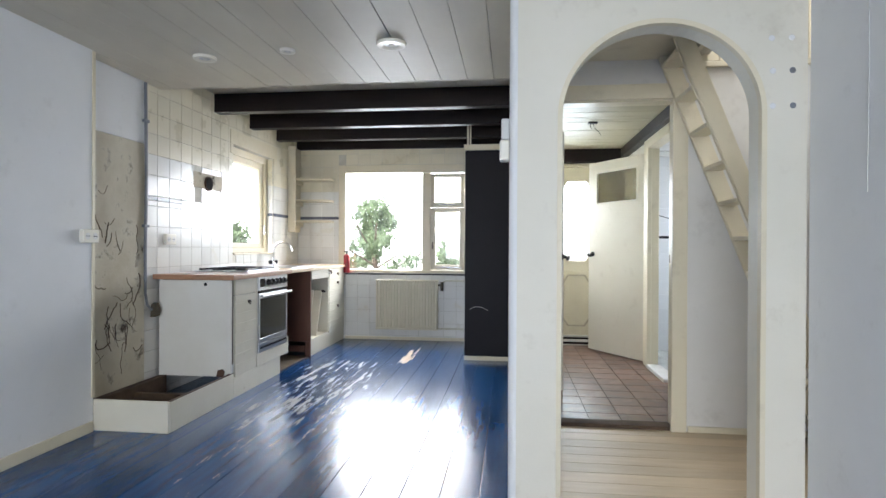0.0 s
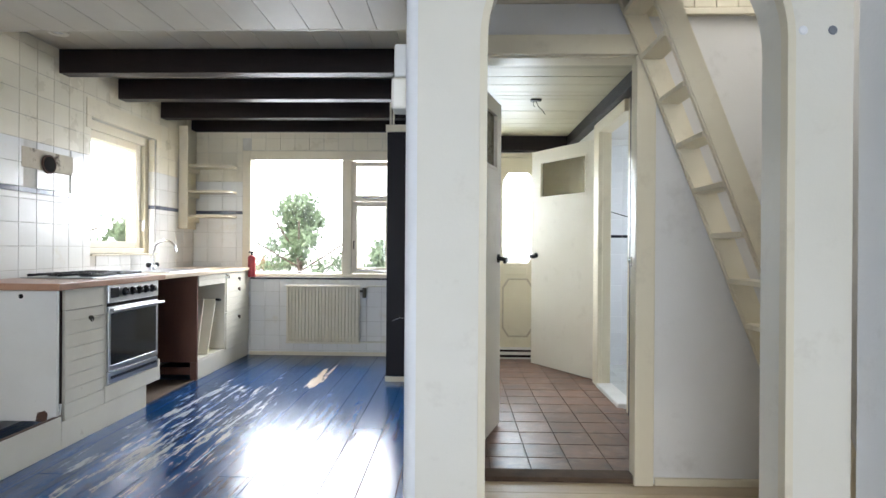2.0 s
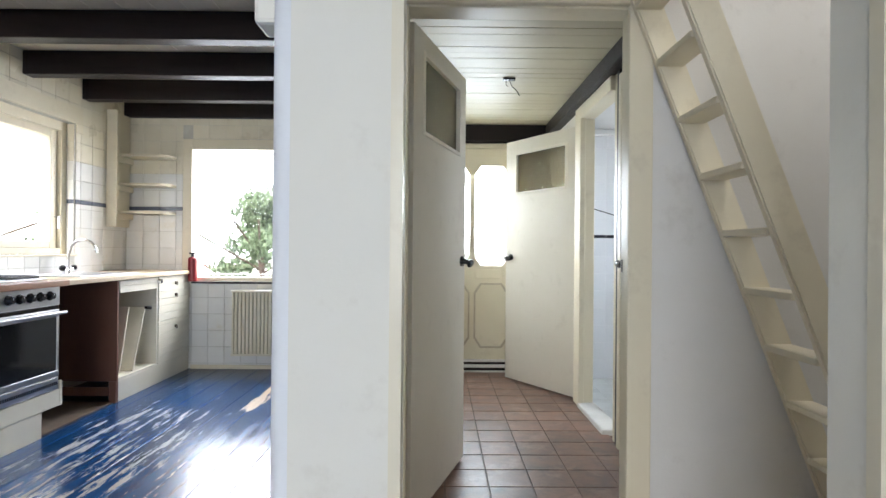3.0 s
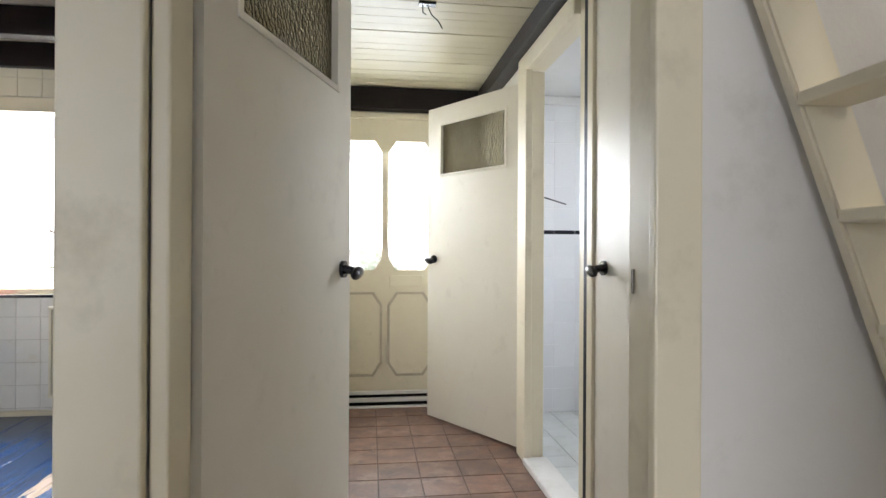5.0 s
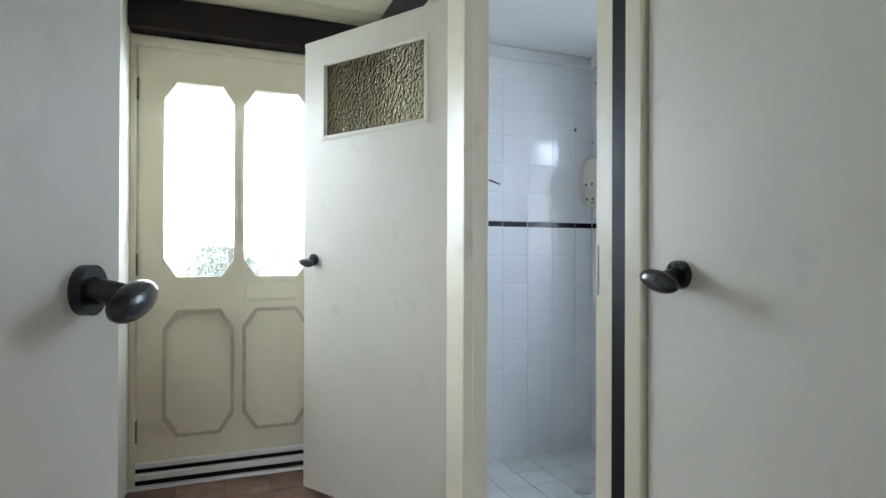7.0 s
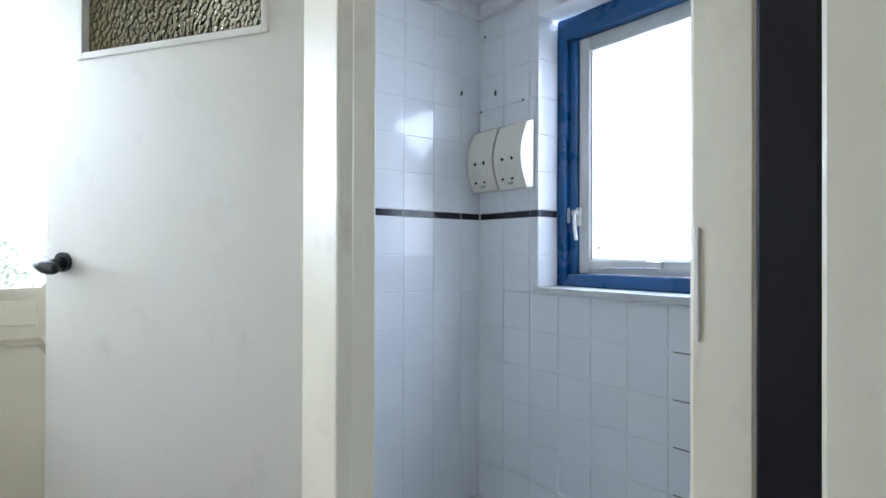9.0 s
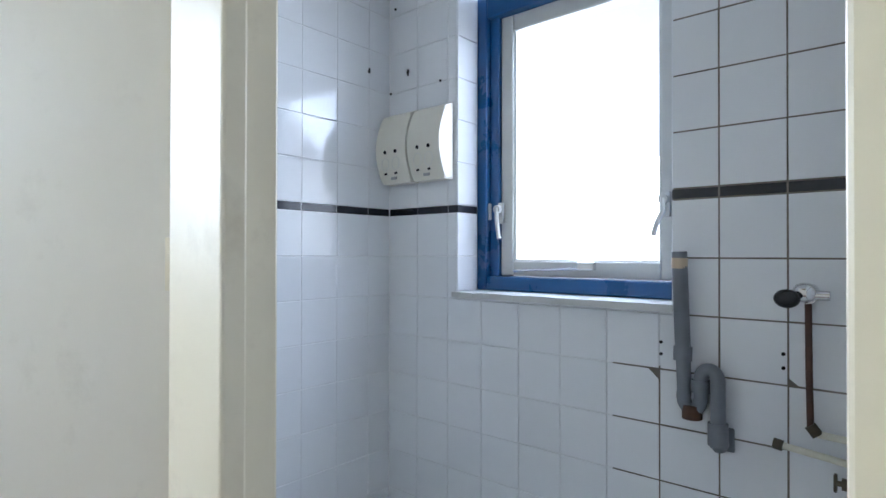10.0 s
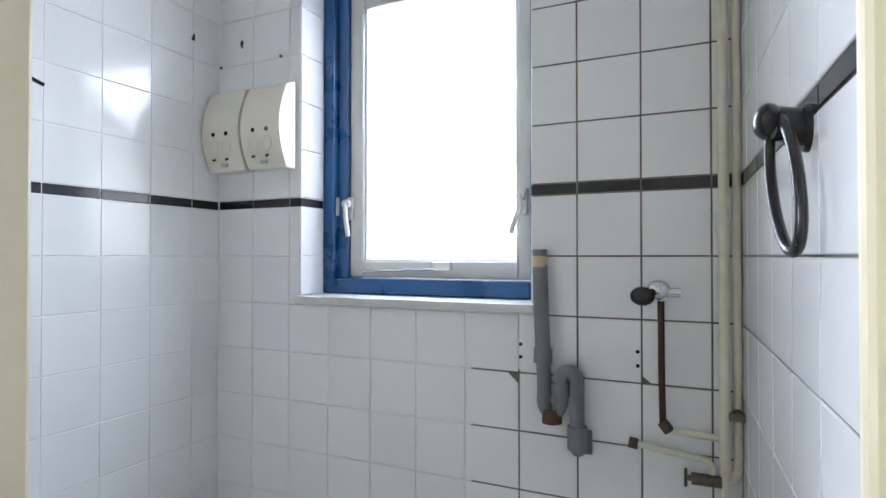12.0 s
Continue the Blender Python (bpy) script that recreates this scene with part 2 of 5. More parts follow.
BARK = mat("bark", (0.12, 0.09, 0.07), None, 0.9, 12, 0.5, 50)
GRASS = mat("garden_ground", (0.68, 0.68, 0.62), (0.56, 0.57, 0.49), 0.9, 0.8, 0.3, 20)
GREYSIGN = mat("grey_sign_plate", (0.42, 0.42, 0.40), None, 0.4)
FLOORT = mat("pale_shower_tile", (0.74, 0.76, 0.74), (0.66, 0.67, 0.64), 0.2, 6, 0.1, 30, stain=(0.45, 0.42, 0.34), stain_scale=8, stain_at=0.68, per_piece=0.04)
CLEAR = glass_material("window_glass", clear=0.93)
# Tint darkened to stand for the dim corner behind the door.
FIGURED = glass_material("figured_glass", (0.62, 0.59, 0.50), 0.02, 1.0, 70.0, clear=0.0)
FIGURED_PALE = glass_material("pale_figured_glass", (0.97, 0.98, 0.97), 0.02, 0.35, 55.0, clear=0.45)

# ---- building helpers ----


def mesh_from(bm, name):
    me = bpy.data.meshes.new(name)
    bmesh.ops.recalc_face_normals(bm, faces=bm.faces)
    bm.to_mesh(me)
    bm.free()
    return me


def add_box(bm, x0, x1, y0, y1, z0, z1, bevel=0.0, m=None):
    r = bmesh.ops.create_cube(bm, size=1.0, matrix=Matrix.Translation(((x0 + x1) / 2, (y0 + y1) / 2, (z0 + z1) / 2)) @ Matrix.Diagonal((abs(x1 - x0), abs(y1 - y0), abs(z1 - z0), 1)))
    vs = r["verts"]
    if bevel:
        es = list({e for v in vs for e in v.link_edges})
        k = bmesh.ops.bevel(bm, geom=es, offset=bevel, segments=2, affect="EDGES", profile=0.5)
        vs = list({v for f in k["faces"] for v in f.verts} | {v for v in vs if v.is_valid})
    if m is not None:
        bmesh.ops.transform(bm, matrix=m, verts=vs)
    return vs


def add_cyl(bm, p0, p1, r, r2=None, seg=16, caps=True):
    p0, p1 = Vector(p0), Vector(p1)
    d = p1 - p0
    m = Matrix.Translation((p0 + p1) / 2) @ d.to_track_quat("Z", "Y").to_matrix().to_4x4()
    return bmesh.ops.create_cone(bm, cap_ends=caps, segments=seg, radius1=r, radius2=r if r2 is None else r2, depth=d.length, matrix=m)["verts"]


def add_ball(bm, c, r, sx=1, sy=1, sz=1, seg=14):
    return bmesh.ops.create_uvsphere(bm, u_segments=seg, v_segments=seg // 2 + 2, radius=r, matrix=Matrix.Translation(c) @ Matrix.Diagonal((sx, sy, sz, 1)))["verts"]


def add_tube(bm, pts, r, seg=10):
    """A round tube swept along points."""
    pts = [Vector(p) for p in pts]
    rings = []
    side = None
    for i, p in enumerate(pts):
        d = (pts[min(i + 1, len(pts) - 1)] - pts[max(i - 1, 0)]).normalized()
        if side is None:
            side = d.orthogonal().normalized()
        side = (side - d * side.dot(d)).normalized()
        up = d.cross(side)
        rings.append([bm.verts.new(p + r * (math.cos(a) * side + math.sin(a) * up)) for a in (2 * math.pi * k / seg for k in range(seg))])
    for a, b in zip(rings, rings[1:]):
        for k in range(seg):
            bm.faces.new((a[k], a[(k + 1) % seg], b[(k + 1) % seg], b[k]))
    bm.faces.new(rings[0][::-1])
    bm.faces.new(rings[-1])


def add_prism(bm, outline, axis, a0, a1):
    """Extrude a 2D outline along an axis: 'x' takes (y, z), 'y' takes (x, z), 'z' takes (x, y)."""
    def at(u, v, a):
        return {"x": (a, u, v), "y": (u, a, v), "z": (u, v, a)}[axis]
    lo = [bm.verts.new(at(u, v, a0)) for u, v in outline]
    hi = [bm.verts.new(at(u, v, a1)) for u, v in outline]
    bm.faces.new(lo)
    bm.faces.new(hi[::-1])
    for i in range(len(lo)):
        j = (i + 1) % len(lo)
        bm.faces.new((lo[i], hi[i], hi[j], lo[j]))


def smooth(ob, angle=40):
    for f in ob.data.polygons:
        f.use_smooth = True
    ob.data.set_sharp_from_angle(angle=radians(angle))
    return ob


def part(name, bm, material, parent=None, label="", round_=False):
    ob = new(name, mesh_from(bm, name))
    ob.data.materials.append(material)
    if parent is not None:
        ob.parent = parent
        ob.matrix_parent_inverse = parent.matrix_world.inverted() if parent.parent is None else (parent.parent.matrix_basis @ parent.matrix_basis).inverted()
    if label:
        tagged(ob, label)
    if round_:
        smooth(ob)
    return ob


def box(name, dims, material, parent=None, label="", bevel=0.003, m=None):
    bm = bmesh.new()
    add_box(bm, *dims, bevel=bevel, m=m)
    return part(name, bm, material, parent, label)


def boxes(name, many, material, parent=None, label="", bevel=0.003, m=None):
    bm = bmesh.new()
    for dims in many:
        add_box(bm, *dims, bevel=bevel, m=m)
    return part(name, bm, material, parent, label)


def tube(name, pts, r, material, parent=None, label="", seg=10):
    bm = bmesh.new()
    add_tube(bm, pts, r, seg)
    return part(name, bm, material, parent, label, True)


def cyl(name, p0, p1, r, material, parent=None, label="", r2=None, seg=18):
    bm = bmesh.new()
    add_cyl(bm, p0, p1, r, r2, seg)
    return part(name, bm, material, parent, label, True)


def thing(name, label, category, group=""):
    ob = new(name)
    ob.empty_display_size = 0.05
    return tagged(ob, label, category, group)


def structure(ob, label, category):
    return tagged(ob, label, category, kind="structure")


def arc(cx, cz, r, a0, a1, steps):
    return [(cx + r * math.cos(radians(a0 + (a1 - a0) * i / steps)), cz + r * math.sin(radians(a0 + (a1 - a0) * i / steps))) for i in range(steps + 1)]


def wall(name, axis, lo, hi, a0, a1, z0, z1, holes, material, label):
    """A wall across axis from lo to hi, running from a0 to a1, with openings (b0, b1, z0, z1) right through it."""
    cuts_a = sorted({a0, a1, *[v for h in holes for v in h[:2]]})
    cuts_z = sorted({z0, z1, *[v for h in holes for v in h[2:]]})
    bm = bmesh.new()
    for p, q in zip(cuts_a, cuts_a[1:]):
        for r, s in zip(cuts_z, cuts_z[1:]):
            if any(h[0] <= (p + q) / 2 <= h[1] and h[2] <= (r + s) / 2 <= h[3] for h in holes):
                continue
            if axis == "x":
                add_box(bm, lo, hi, p, q, r, s)
            else:
                add_box(bm, p, q, lo, hi, r, s)
    bmesh.ops.remove_doubles(bm, verts=bm.verts, dist=1e-5)
    seen = {}
    for f in bm.faces:
        seen.setdefault(tuple(round(v, 4) for v in f.calc_center_median()), []).append(f)
    bmesh.ops.delete(bm, geom=[f for fs in seen.values() if len(fs) > 1 for f in fs], context="FACES_ONLY")
    return structure(part(name, bm, material), label, "wall")


def planks(name, along, spans, z, thick, gap, material, parent):
    """Floor boards, each an object on a shared mesh: spans of (u0, u1, v0, v1), v along the board."""
    made = {}
    for u0, u1, v0, v1 in spans:
        w, ln = round(u1 - u0 - gap, 4), round(v1 - v0 - 0.002, 4)
        if (w, ln) not in made:
            bm = bmesh.new()
            sx, sy = (w, ln) if along == "y" else (ln, w)
            add_box(bm, -sx / 2, sx / 2, -sy / 2, sy / 2, -thick, 0, bevel=0.0015)
            made[(w, ln)] = mesh_from(bm, name)
            made[(w, ln)].materials.append(material)
        ob = new(name, made[(w, ln)])
        u, v = (u0 + u1) / 2, (v0 + v1) / 2
        ob.location = (u, v, z) if along == "y" else (v, u, z)
        ob.parent = parent
        ob.matrix_parent_inverse = parent.matrix_world.inverted()


TILE_MESHES = {}


def tile_mesh(w, h, d, material):
    """A tile lying in its own x, z plane with a soft edge, facing -y."""
    key = (round(w, 3), round(h, 3), d, material.name)
    if key not in TILE_MESHES:
        b = 0.0015
        bm = bmesh.new()
        back = [bm.verts.new((x, 0, z)) for x, z in ((-w / 2, -h / 2), (w / 2, -h / 2), (w / 2, h / 2), (-w / 2, h / 2))]
        mid = [bm.verts.new((v.co.x, -d + b, v.co.z)) for v in back]
        top = [bm.verts.new((v.co.x - math.copysign(b, v.co.x), -d, v.co.z - math.copysign(b, v.co.z))) for v in back]
        for a, c in ((back, mid), (mid, top)):
            for i in range(4):
                bm.faces.new((a[i], a[(i + 1) % 4], c[(i + 1) % 4], c[i]))
        bm.faces.new(top)
        me = mesh_from(bm, "tile")
        me.materials.append(material)
        TILE_MESHES[key] = me
    return TILE_MESHES[key]


def tile_field(parent, turn, origin, cols, rows, material_of, skip=(), d=0.006, gap=0.003, name="tile"):
    """Tiles on a wall: cols and rows are joints along the wall and up; turn is the yaw of the wall's face."""
    base = pose(*origin, 0, 0, turn)
    for r0, r1 in zip(rows, rows[1:]):
        for c0, c1 in zip(cols, cols[1:]):
            a0, a1, b0, b1 = c0, c1, r0, r1
            for s0, s1, t0, t1 in skip:
                if a0 >= s0 - 1e-6 and a1 <= s1 + 1e-6 and b0 >= t0 - 1e-6 and b1 <= t1 + 1e-6:
                    a1 = a0
                    break
                if b1 > t0 + 1e-6 and b0 < t1 - 1e-6 and a1 > s0 + 1e-6 and a0 < s1 - 1e-6:
                    if a0 >= s0 - 1e-6 and a1 <= s1 + 1e-6:
                        if b0 < t0:
                            b1 = t0
                        else:
                            b0 = t1
                    elif a0 < s0:
                        a1 = s0
                    else:
                        a0 = s1
            w, h = a1 - a0 - gap, b1 - b0 - gap
            if w < 0.012 or h < 0.012:
                continue
            ob = new(name, tile_mesh(w, h, d, material_of(r0, r1)))
            tilt = pose(0, 0, 0, random.uniform(-0.25, 0.25), 0, random.uniform(-0.25, 0.25))
            ob.matrix_basis = base @ pose((a0 + a1) / 2, 0, (b0 + b1) / 2) @ tilt
            ob.parent = parent
            ob.matrix_parent_inverse = parent.matrix_world.inverted()


def steps(a, b, s):
    out = [a]
    while out[-1] + s < b - 0.01:
        out.append(out[-1] + s)
    return out + [b]

# ---- large structure ----
TOP = 2.26          # living room, landing and near kitchen ceiling
KX, KY = -2.70, 5.72  # kitchen side wall and window wall

# subfloors
structure(box("floor_kitchen", (-2.72, 1.06, -4.0, 5.74, -0.12, -0.02), DARKGAP, bevel=0), "dark gap under blue painted floor boards", "floor")
structure(box("floor_landing", (-0.10, 1.80, 1.462, 2.70, -0.12, -0.019), DARKGAP, bevel=0), "dark gap under pale bare floor boards", "floor")
structure(box("floor_hall", (-0.02, 1.24, 2.70, 5.74, -0.13, -0.006), HALLGROUT, bevel=0), "mortar bed of the brown tiled hall floor", "floor")
structure(box("floor_bathroom", (1.24, 2.40, 3.86, 5.44, -0.13, -0.008), GROUTB, bevel=0), "mortar bed of the pale tiled bathroom floor", "floor")
structure(box("floor_toilet", (1.25, 2.40, 2.76, 3.84, -0.13, -0.005), DARKGAP, bevel=0), "dark floor of the closed toilet", "floor")

# living room and kitchen shell
structure(box("wall_living_west", (-2.80, -2.585, -4.1, 2.19, -0.1, 2.62), WHITE), "bluish white plastered wall beside the kitchen", "wall")
wall_kw = wall("wall_kitchen_west", "x", -2.95, KX, 2.19, 5.95, -0.1, 2.62, [(4.095, 5.0, 1.04, 2.07)], GROUT, "kitchen side wall under white tiles, with a window")
wall_kn = wall("wall_kitchen_north", "y", KY, 5.95, KX, -0.01, -0.1, 2.62, [(-2.16, -0.58, 0.80, 2.08)], GROUT, "kitchen end wall under white tiles, with a wide window")
structure(box("wall_living_east", (1.06, 1.20, -4.1, 1.46, -0.1, 2.62), WHITE), "bluish white plastered side wall", "wall")
# Opening is an unseen window, added to let in light from behind.
wall("wall_living_south", "y", -4.2, -4.1, -2.8, 1.2, -0.1, 2.62, [(-2.0, 0.4, 0.75, 2.25)], WHITE, "plain white wall behind the walk with an assumed window opening")
wall("wall_partition", "x", -0.115, 0.0, 2.77, 5.72, -0.1, 2.62, [], CREAM2, "cream painted wall between kitchen and hall")
# wall with the hall doorway
wall("wall_hall_south", "y", 2.655, 2.77, -0.115, 1.80, -0.1, 2.9, [(0.010, 0.956, -0.1, 2.04)], GREYWALL, "grey white wall round the hall doorway")
structure(box("wall_landing_east", (1.80, 1.92, 1.46, 2.77, -0.1, 2.9), GREYWALL), "grey white end wall beside the ladder", "wall")
wall("wall_landing_south", "y", 1.46, 1.60, 1.20, 1.92, -0.1, 2.9, [], GREYWALL, "plain wall closing the ladder space")
# bathroom, toilet
wall("wall_hall_east", "x", 1.202, 1.267, 2.77, 5.44, -0.1, 2.62, [(3.795, 4.6465, -0.1, 2.09), (3.0, 3.662, -0.1, 2.06)], CREAM2, "cream wall with bathroom and toilet doorways")
wall_be = wall("wall_bathroom_east", "x", 2.327, 2.561, 3.85, 5.44, -0.1, 2.341, [(4.335, 5.076, 0.935, 2.02)], GROUTB, "white tiled bathroom wall with a blue framed window")
wall_bn = structure(box("wall_bathroom_north", (1.24, 2.561, 5.421, 5.55, -0.1, 2.341), GROUTB, bevel=0), "white tiled bathroom wall", "wall")
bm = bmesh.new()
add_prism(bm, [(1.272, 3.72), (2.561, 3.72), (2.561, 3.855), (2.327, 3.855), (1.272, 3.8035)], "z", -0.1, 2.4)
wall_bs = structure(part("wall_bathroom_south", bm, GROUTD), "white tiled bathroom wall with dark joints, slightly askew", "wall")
structure(box("wall_toilet_east", (2.386, 2.5, 2.7, 3.72, -0.1, 2.4), CREAM2), "plain wall closing the toilet", "wall")
structure(box("wall_toilet_south", (1.30, 2.4, 2.66, 2.76, -0.1, 2.4), CREAM2), "plain wall closing the toilet", "wall")
# front wall
wall("wall_front", "y", 5.71, 5.95, -0.01, 1.35, -0.1, 2.62, [(0.0, 0.99, -0.1, 2.07)], CREAM2, "cream front wall round the house door")

# arch wall: pier, elliptical arch, pier
cx, ra, rb, spring = 0.497, 0.393, 0.374, 1.655
curve = [(cx - ra * math.cos(radians(a)), spring + rb * math.sin(radians(a))) for a in range(0, 181, 6)]
bm = bmesh.new()
add_prism(bm, [(-0.085, -0.1), (-0.085, 2.62), (1.06, 2.62), (1.06, -0.1), (cx + ra, -0.1)] + curve[::-1] + [(cx - ra, -0.1)], "y", 1.478, 1.60)
arch = structure(part("wall_arch", bm, CREAM2), "cream painted wall with a round-topped archway", "wall")
bm = bmesh.new()
add_tube(bm, [(-0.082, 1.505, -0.02), (-0.082, 1.505, 2.45)], 0.028, 14)
add_box(bm, -0.108, -0.06, 1.505, 1.60, -0.02, 2.45)
structure(part("corner_trim", bm, WHITE, None, "", True), "rounded white corner of the arch pier", "trim")
bm = bmesh.new()
o = [(cx - (ra + 0.016) * math.cos(radians(a)), spring + (rb + 0.016) * math.sin(radians(a))) for a in range(0, 181, 6)]
inn = [(cx - (ra - 0.004) * math.cos(radians(a)), spring + (rb - 0.004) * math.sin(radians(a))) for a in range(0, 181, 6)]
add_prism(bm, [(cx - ra - 0.016, 0)] + o + [(cx + ra + 0.016, 0), (cx + ra - 0.004, 0)] + inn[::-1] + [(cx - ra + 0.004, 0)], "y", 1.468, 1.50)
structure(part("arch_trim", bm, CREAM), "cream bead round the archway", "trim")

# ceilings, each one mesh with real board joints


def board_ceiling(name, along, x0, x1, y0, y1, z, w, material, label, holes=()):
    bm = bmesh.new()
    a, b = (x0, x1) if along == "y" else (y0, y1)
    k = a
    while k < b - 0.01:
        e = min(k + w, b)
        dims = (k + 0.0018, e - 0.0018, y0, y1) if along == "y" else (x0, x1, k + 0.0018, e - 0.0018)
        dz = random.uniform(0, 0.003)
        add_box(bm, *dims, z + dz, z + 0.016, bevel=0.0012)
        k = e
    add_box(bm, x0, x1, y0, y1, z + 0.016, z + 0.05)
    return structure(part(name, bm, material), label, "ceiling")


board_ceiling("ceiling_living", "y", -2.59, 1.07, -4.1, 2.99, 2.272, 0.182, CEILP, "cream painted board ceiling over the near room")
board_ceiling("ceiling_kitchen", "y", -2.72, 0.0, 2.99, 5.74, 2.45, 0.182, CEILP, "cream painted boards above dark beams")
structure(box("ceiling_strip", (-2.72, -2.59, 2.19, 2.99, 2.272, 2.32), CEILP, bevel=0), "cream ceiling strip at the kitchen wall", "ceiling")
structure(box("ceiling_step", (-2.72, 0.0, 2.985, 3.0, 2.272, 2.46), CEILP, bevel=0.001), "edge of the lowered board ceiling", "ceiling")
structure(box("ceiling_landing", (-0.10, 0.90, 1.60, 2.655, 2.262, 2.33), CREAM), "cream boarded ceiling beside the hatch", "ceiling")
board_ceiling("ceiling_hall", "x", 0.0, 1.24, 2.77, 5.71, 2.235, 0.092, HALLC, "yellowed cream tongue and groove hall ceiling")
structure(box("ceiling_bathroom", (1.24, 2.4, 3.86, 5.44, 2.16, 2.24), WHITE, bevel=0), "white bathroom ceiling", "ceiling")
structure(box("ceiling_toilet", (1.3, 2.4, 2.76, 3.8, 2.16, 2.24), WHITE, bevel=0), "plain toilet ceiling", "ceiling")
# attic over the hatch
structure(boxes("attic_wall", [(0.85, 1.95, 1.45, 1.50, 2.33, 3.6), (0.85, 1.95, 2.86, 2.90, 2.60, 3.6), (0.82, 0.86, 1.45, 2.9, 2.33, 3.6), (1.92, 1.96, 1.45, 2.9, 2.33, 3.6), (0.82, 1.96, 1.45, 2.9, 3.6, 3.65)], WHITE, bevel=0), "pale walls of the attic above the hatch", "wall")
bm = bmesh.new()
for i in range(9):
    add_box(bm, 0.93 + i * 0.1, 1.027 + i * 0.1, 2.63, 2.654, 2.235, 2.75, bevel=0.004)
add_box(bm, 0.93, 1.80, 2.625, 2.654, 2.20, 2.232, bevel=0.004)
structure(part("hatch_boards", bm, CREAM), "cream upright boards at the hatch edge", "trim")
structure(box("hatch_edge", (0.90, 0.93, 1.60, 2.655, 2.20, 2.42), CREAM), "cream board along the hatch", "trim")

# roof slab over everything
structure(box("roof_slab", (-3.0, 2.7, -4.3, 6.0, 3.7, 3.8), GREYWALL, bevel=0), "plain slab closing the house above", "roof")
structure(boxes("upper_closing", [(-3.0, 2.7, -4.3, -4.2, 2.62, 3.7), (-3.0, 2.7, 5.95, 6.0, 2.4, 3.7), (-3.0, -2.95, -4.2, 5.95, 2.62, 3.7), (2.62, 2.7, -4.2, 5.95, 2.2, 3.7)], GREYWALL, bevel=0), "plain walls closing the loft", "wall")
structure(boxes("outer_closing", [(1.20, 2.62, -4.2, -4.1, -0.1, 2.62), (2.62, 2.7, -4.2, 3.8, -0.1, 2.4), (1.35, 2.62, 5.55, 5.95, -0.1, 2.6)], GREYWALL, bevel=0), "plain outer walls closing the house", "wall")

# beams
for i, y in enumerate((3.755, 4.425, 5.07, 5.665)):
    b = box("ceiling_beam", (KX, -0.118, y, y + 0.105, 2.285, 2.448), BEAM, bevel=0.006)
    tagged(b, "dark brown stained wooden ceiling beam across the kitchen", "beam", "kitchen ceiling beams")
tagged(box("hall_beam", (0.0, 1.15, 5.60, 5.708, 2.085, 2.232), BEAM, bevel=0.005), "dark brown wooden beam over the front door", "beam")
tagged(box("hall_wall_beam", (1.117, 1.2, 2.78, 5.708, 2.135, 2.233), BEAM, bevel=0.005), "dark brown wooden beam along the hall wall", "beam")
tagged(box("dark_post", (1.181, 1.201, 3.718, 3.770, 0.0, 2.133), BLACKP, bevel=0.004), "dark brown painted post between two doorways", "post")

# skirting boards and trims
structure(box("baseboard_living", (-2.584, -2.567, -4.09, 2.17, 0.0, 0.062), CREAM), "cream skirting board on the white wall", "baseboard")
structure(box("baseboard_landing", (0.965, 1.79, 2.636, 2.654, 0.0, 0.035), CREAM), "cream skirting strip by the ladder", "baseboard")
structure(box("baseboard_kitchen", (-2.09, -0.575, 5.695, 5.718, 0.0, 0.035), CREAM), "cream skirting strip under the radiator", "baseboard")
structure(box("wall_edge_trim", (-2.60, -2.579, 2.172, 2.196, 0.2, 2.27), CREAM), "cream edging strip at the wall corner", "trim")
# mouldy bare plaster at the end of the tiles
structure(box("mouldy_wall_patch", (-2.70, -2.675, 2.196, 2.79, 0.03, 1.83), MOULD), "cracked mouldy bare plaster beside the cupboards", "wall")
structure(box("plaster_wall_patch", (-2.70, -2.675, 2.196, 2.79, 1.832, 2.27), WHITE), "white plaster above the mouldy patch", "wall")

patch = bpy.data.objects["mouldy_wall_patch"]
vein_rnd = random.Random(31)
for k in range(34):
    y, z = vein_rnd.uniform(2.24, 2.74), vein_rnd.uniform(0.35, 1.55)
    a = vein_rnd.uniform(-2.6, -0.5)
    pts = [(-2.6745, y, z)]
    for _ in range(vein_rnd.randint(4, 9)):
        a += vein_rnd.uniform(-0.7, 0.7)
        y, z = y + 0.022 * math.cos(a), z + 0.028 * math.sin(a)
        y = min(max(y, 2.21), 2.77)
        pts.append((-2.6745, y, z))
    tube("mould_vein", pts, vein_rnd.uniform(0.0015, 0.0042), DUSTY, patch, seg=5)

# hall doorway frame
structure(boxes("door_frame_hall", [(-0.115, 0.015, 2.628, 2.654, 0, 2.105), (0.865, 0.955, 2.628, 2.654, 0, 2.013), (0.015, 0.955, 2.622, 2.654, 2.015, 2.108),
                                    (0.016, 0.047, 2.655, 2.772, 0, 2.015), (0.882, 0.955, 2.655, 2.768, 0, 2.008), (0.047, 0.955, 2.655, 2.772, 2.0085, 2.039),
                                    (0.0, 0.03, 2.772, 2.80, 0, 2.06), (0.957, 1.03, 2.772, 2.792, 0, 2.06)], CREAM, bevel=0.005), "cream painted frame of the hall doorway", "door frame")
structure(box("threshold_hall", (0.048, 0.885, 2.66, 2.768, -0.02, 0.022), DUSTY, bevel=0.006), "dark worn wooden threshold strip", "threshold")
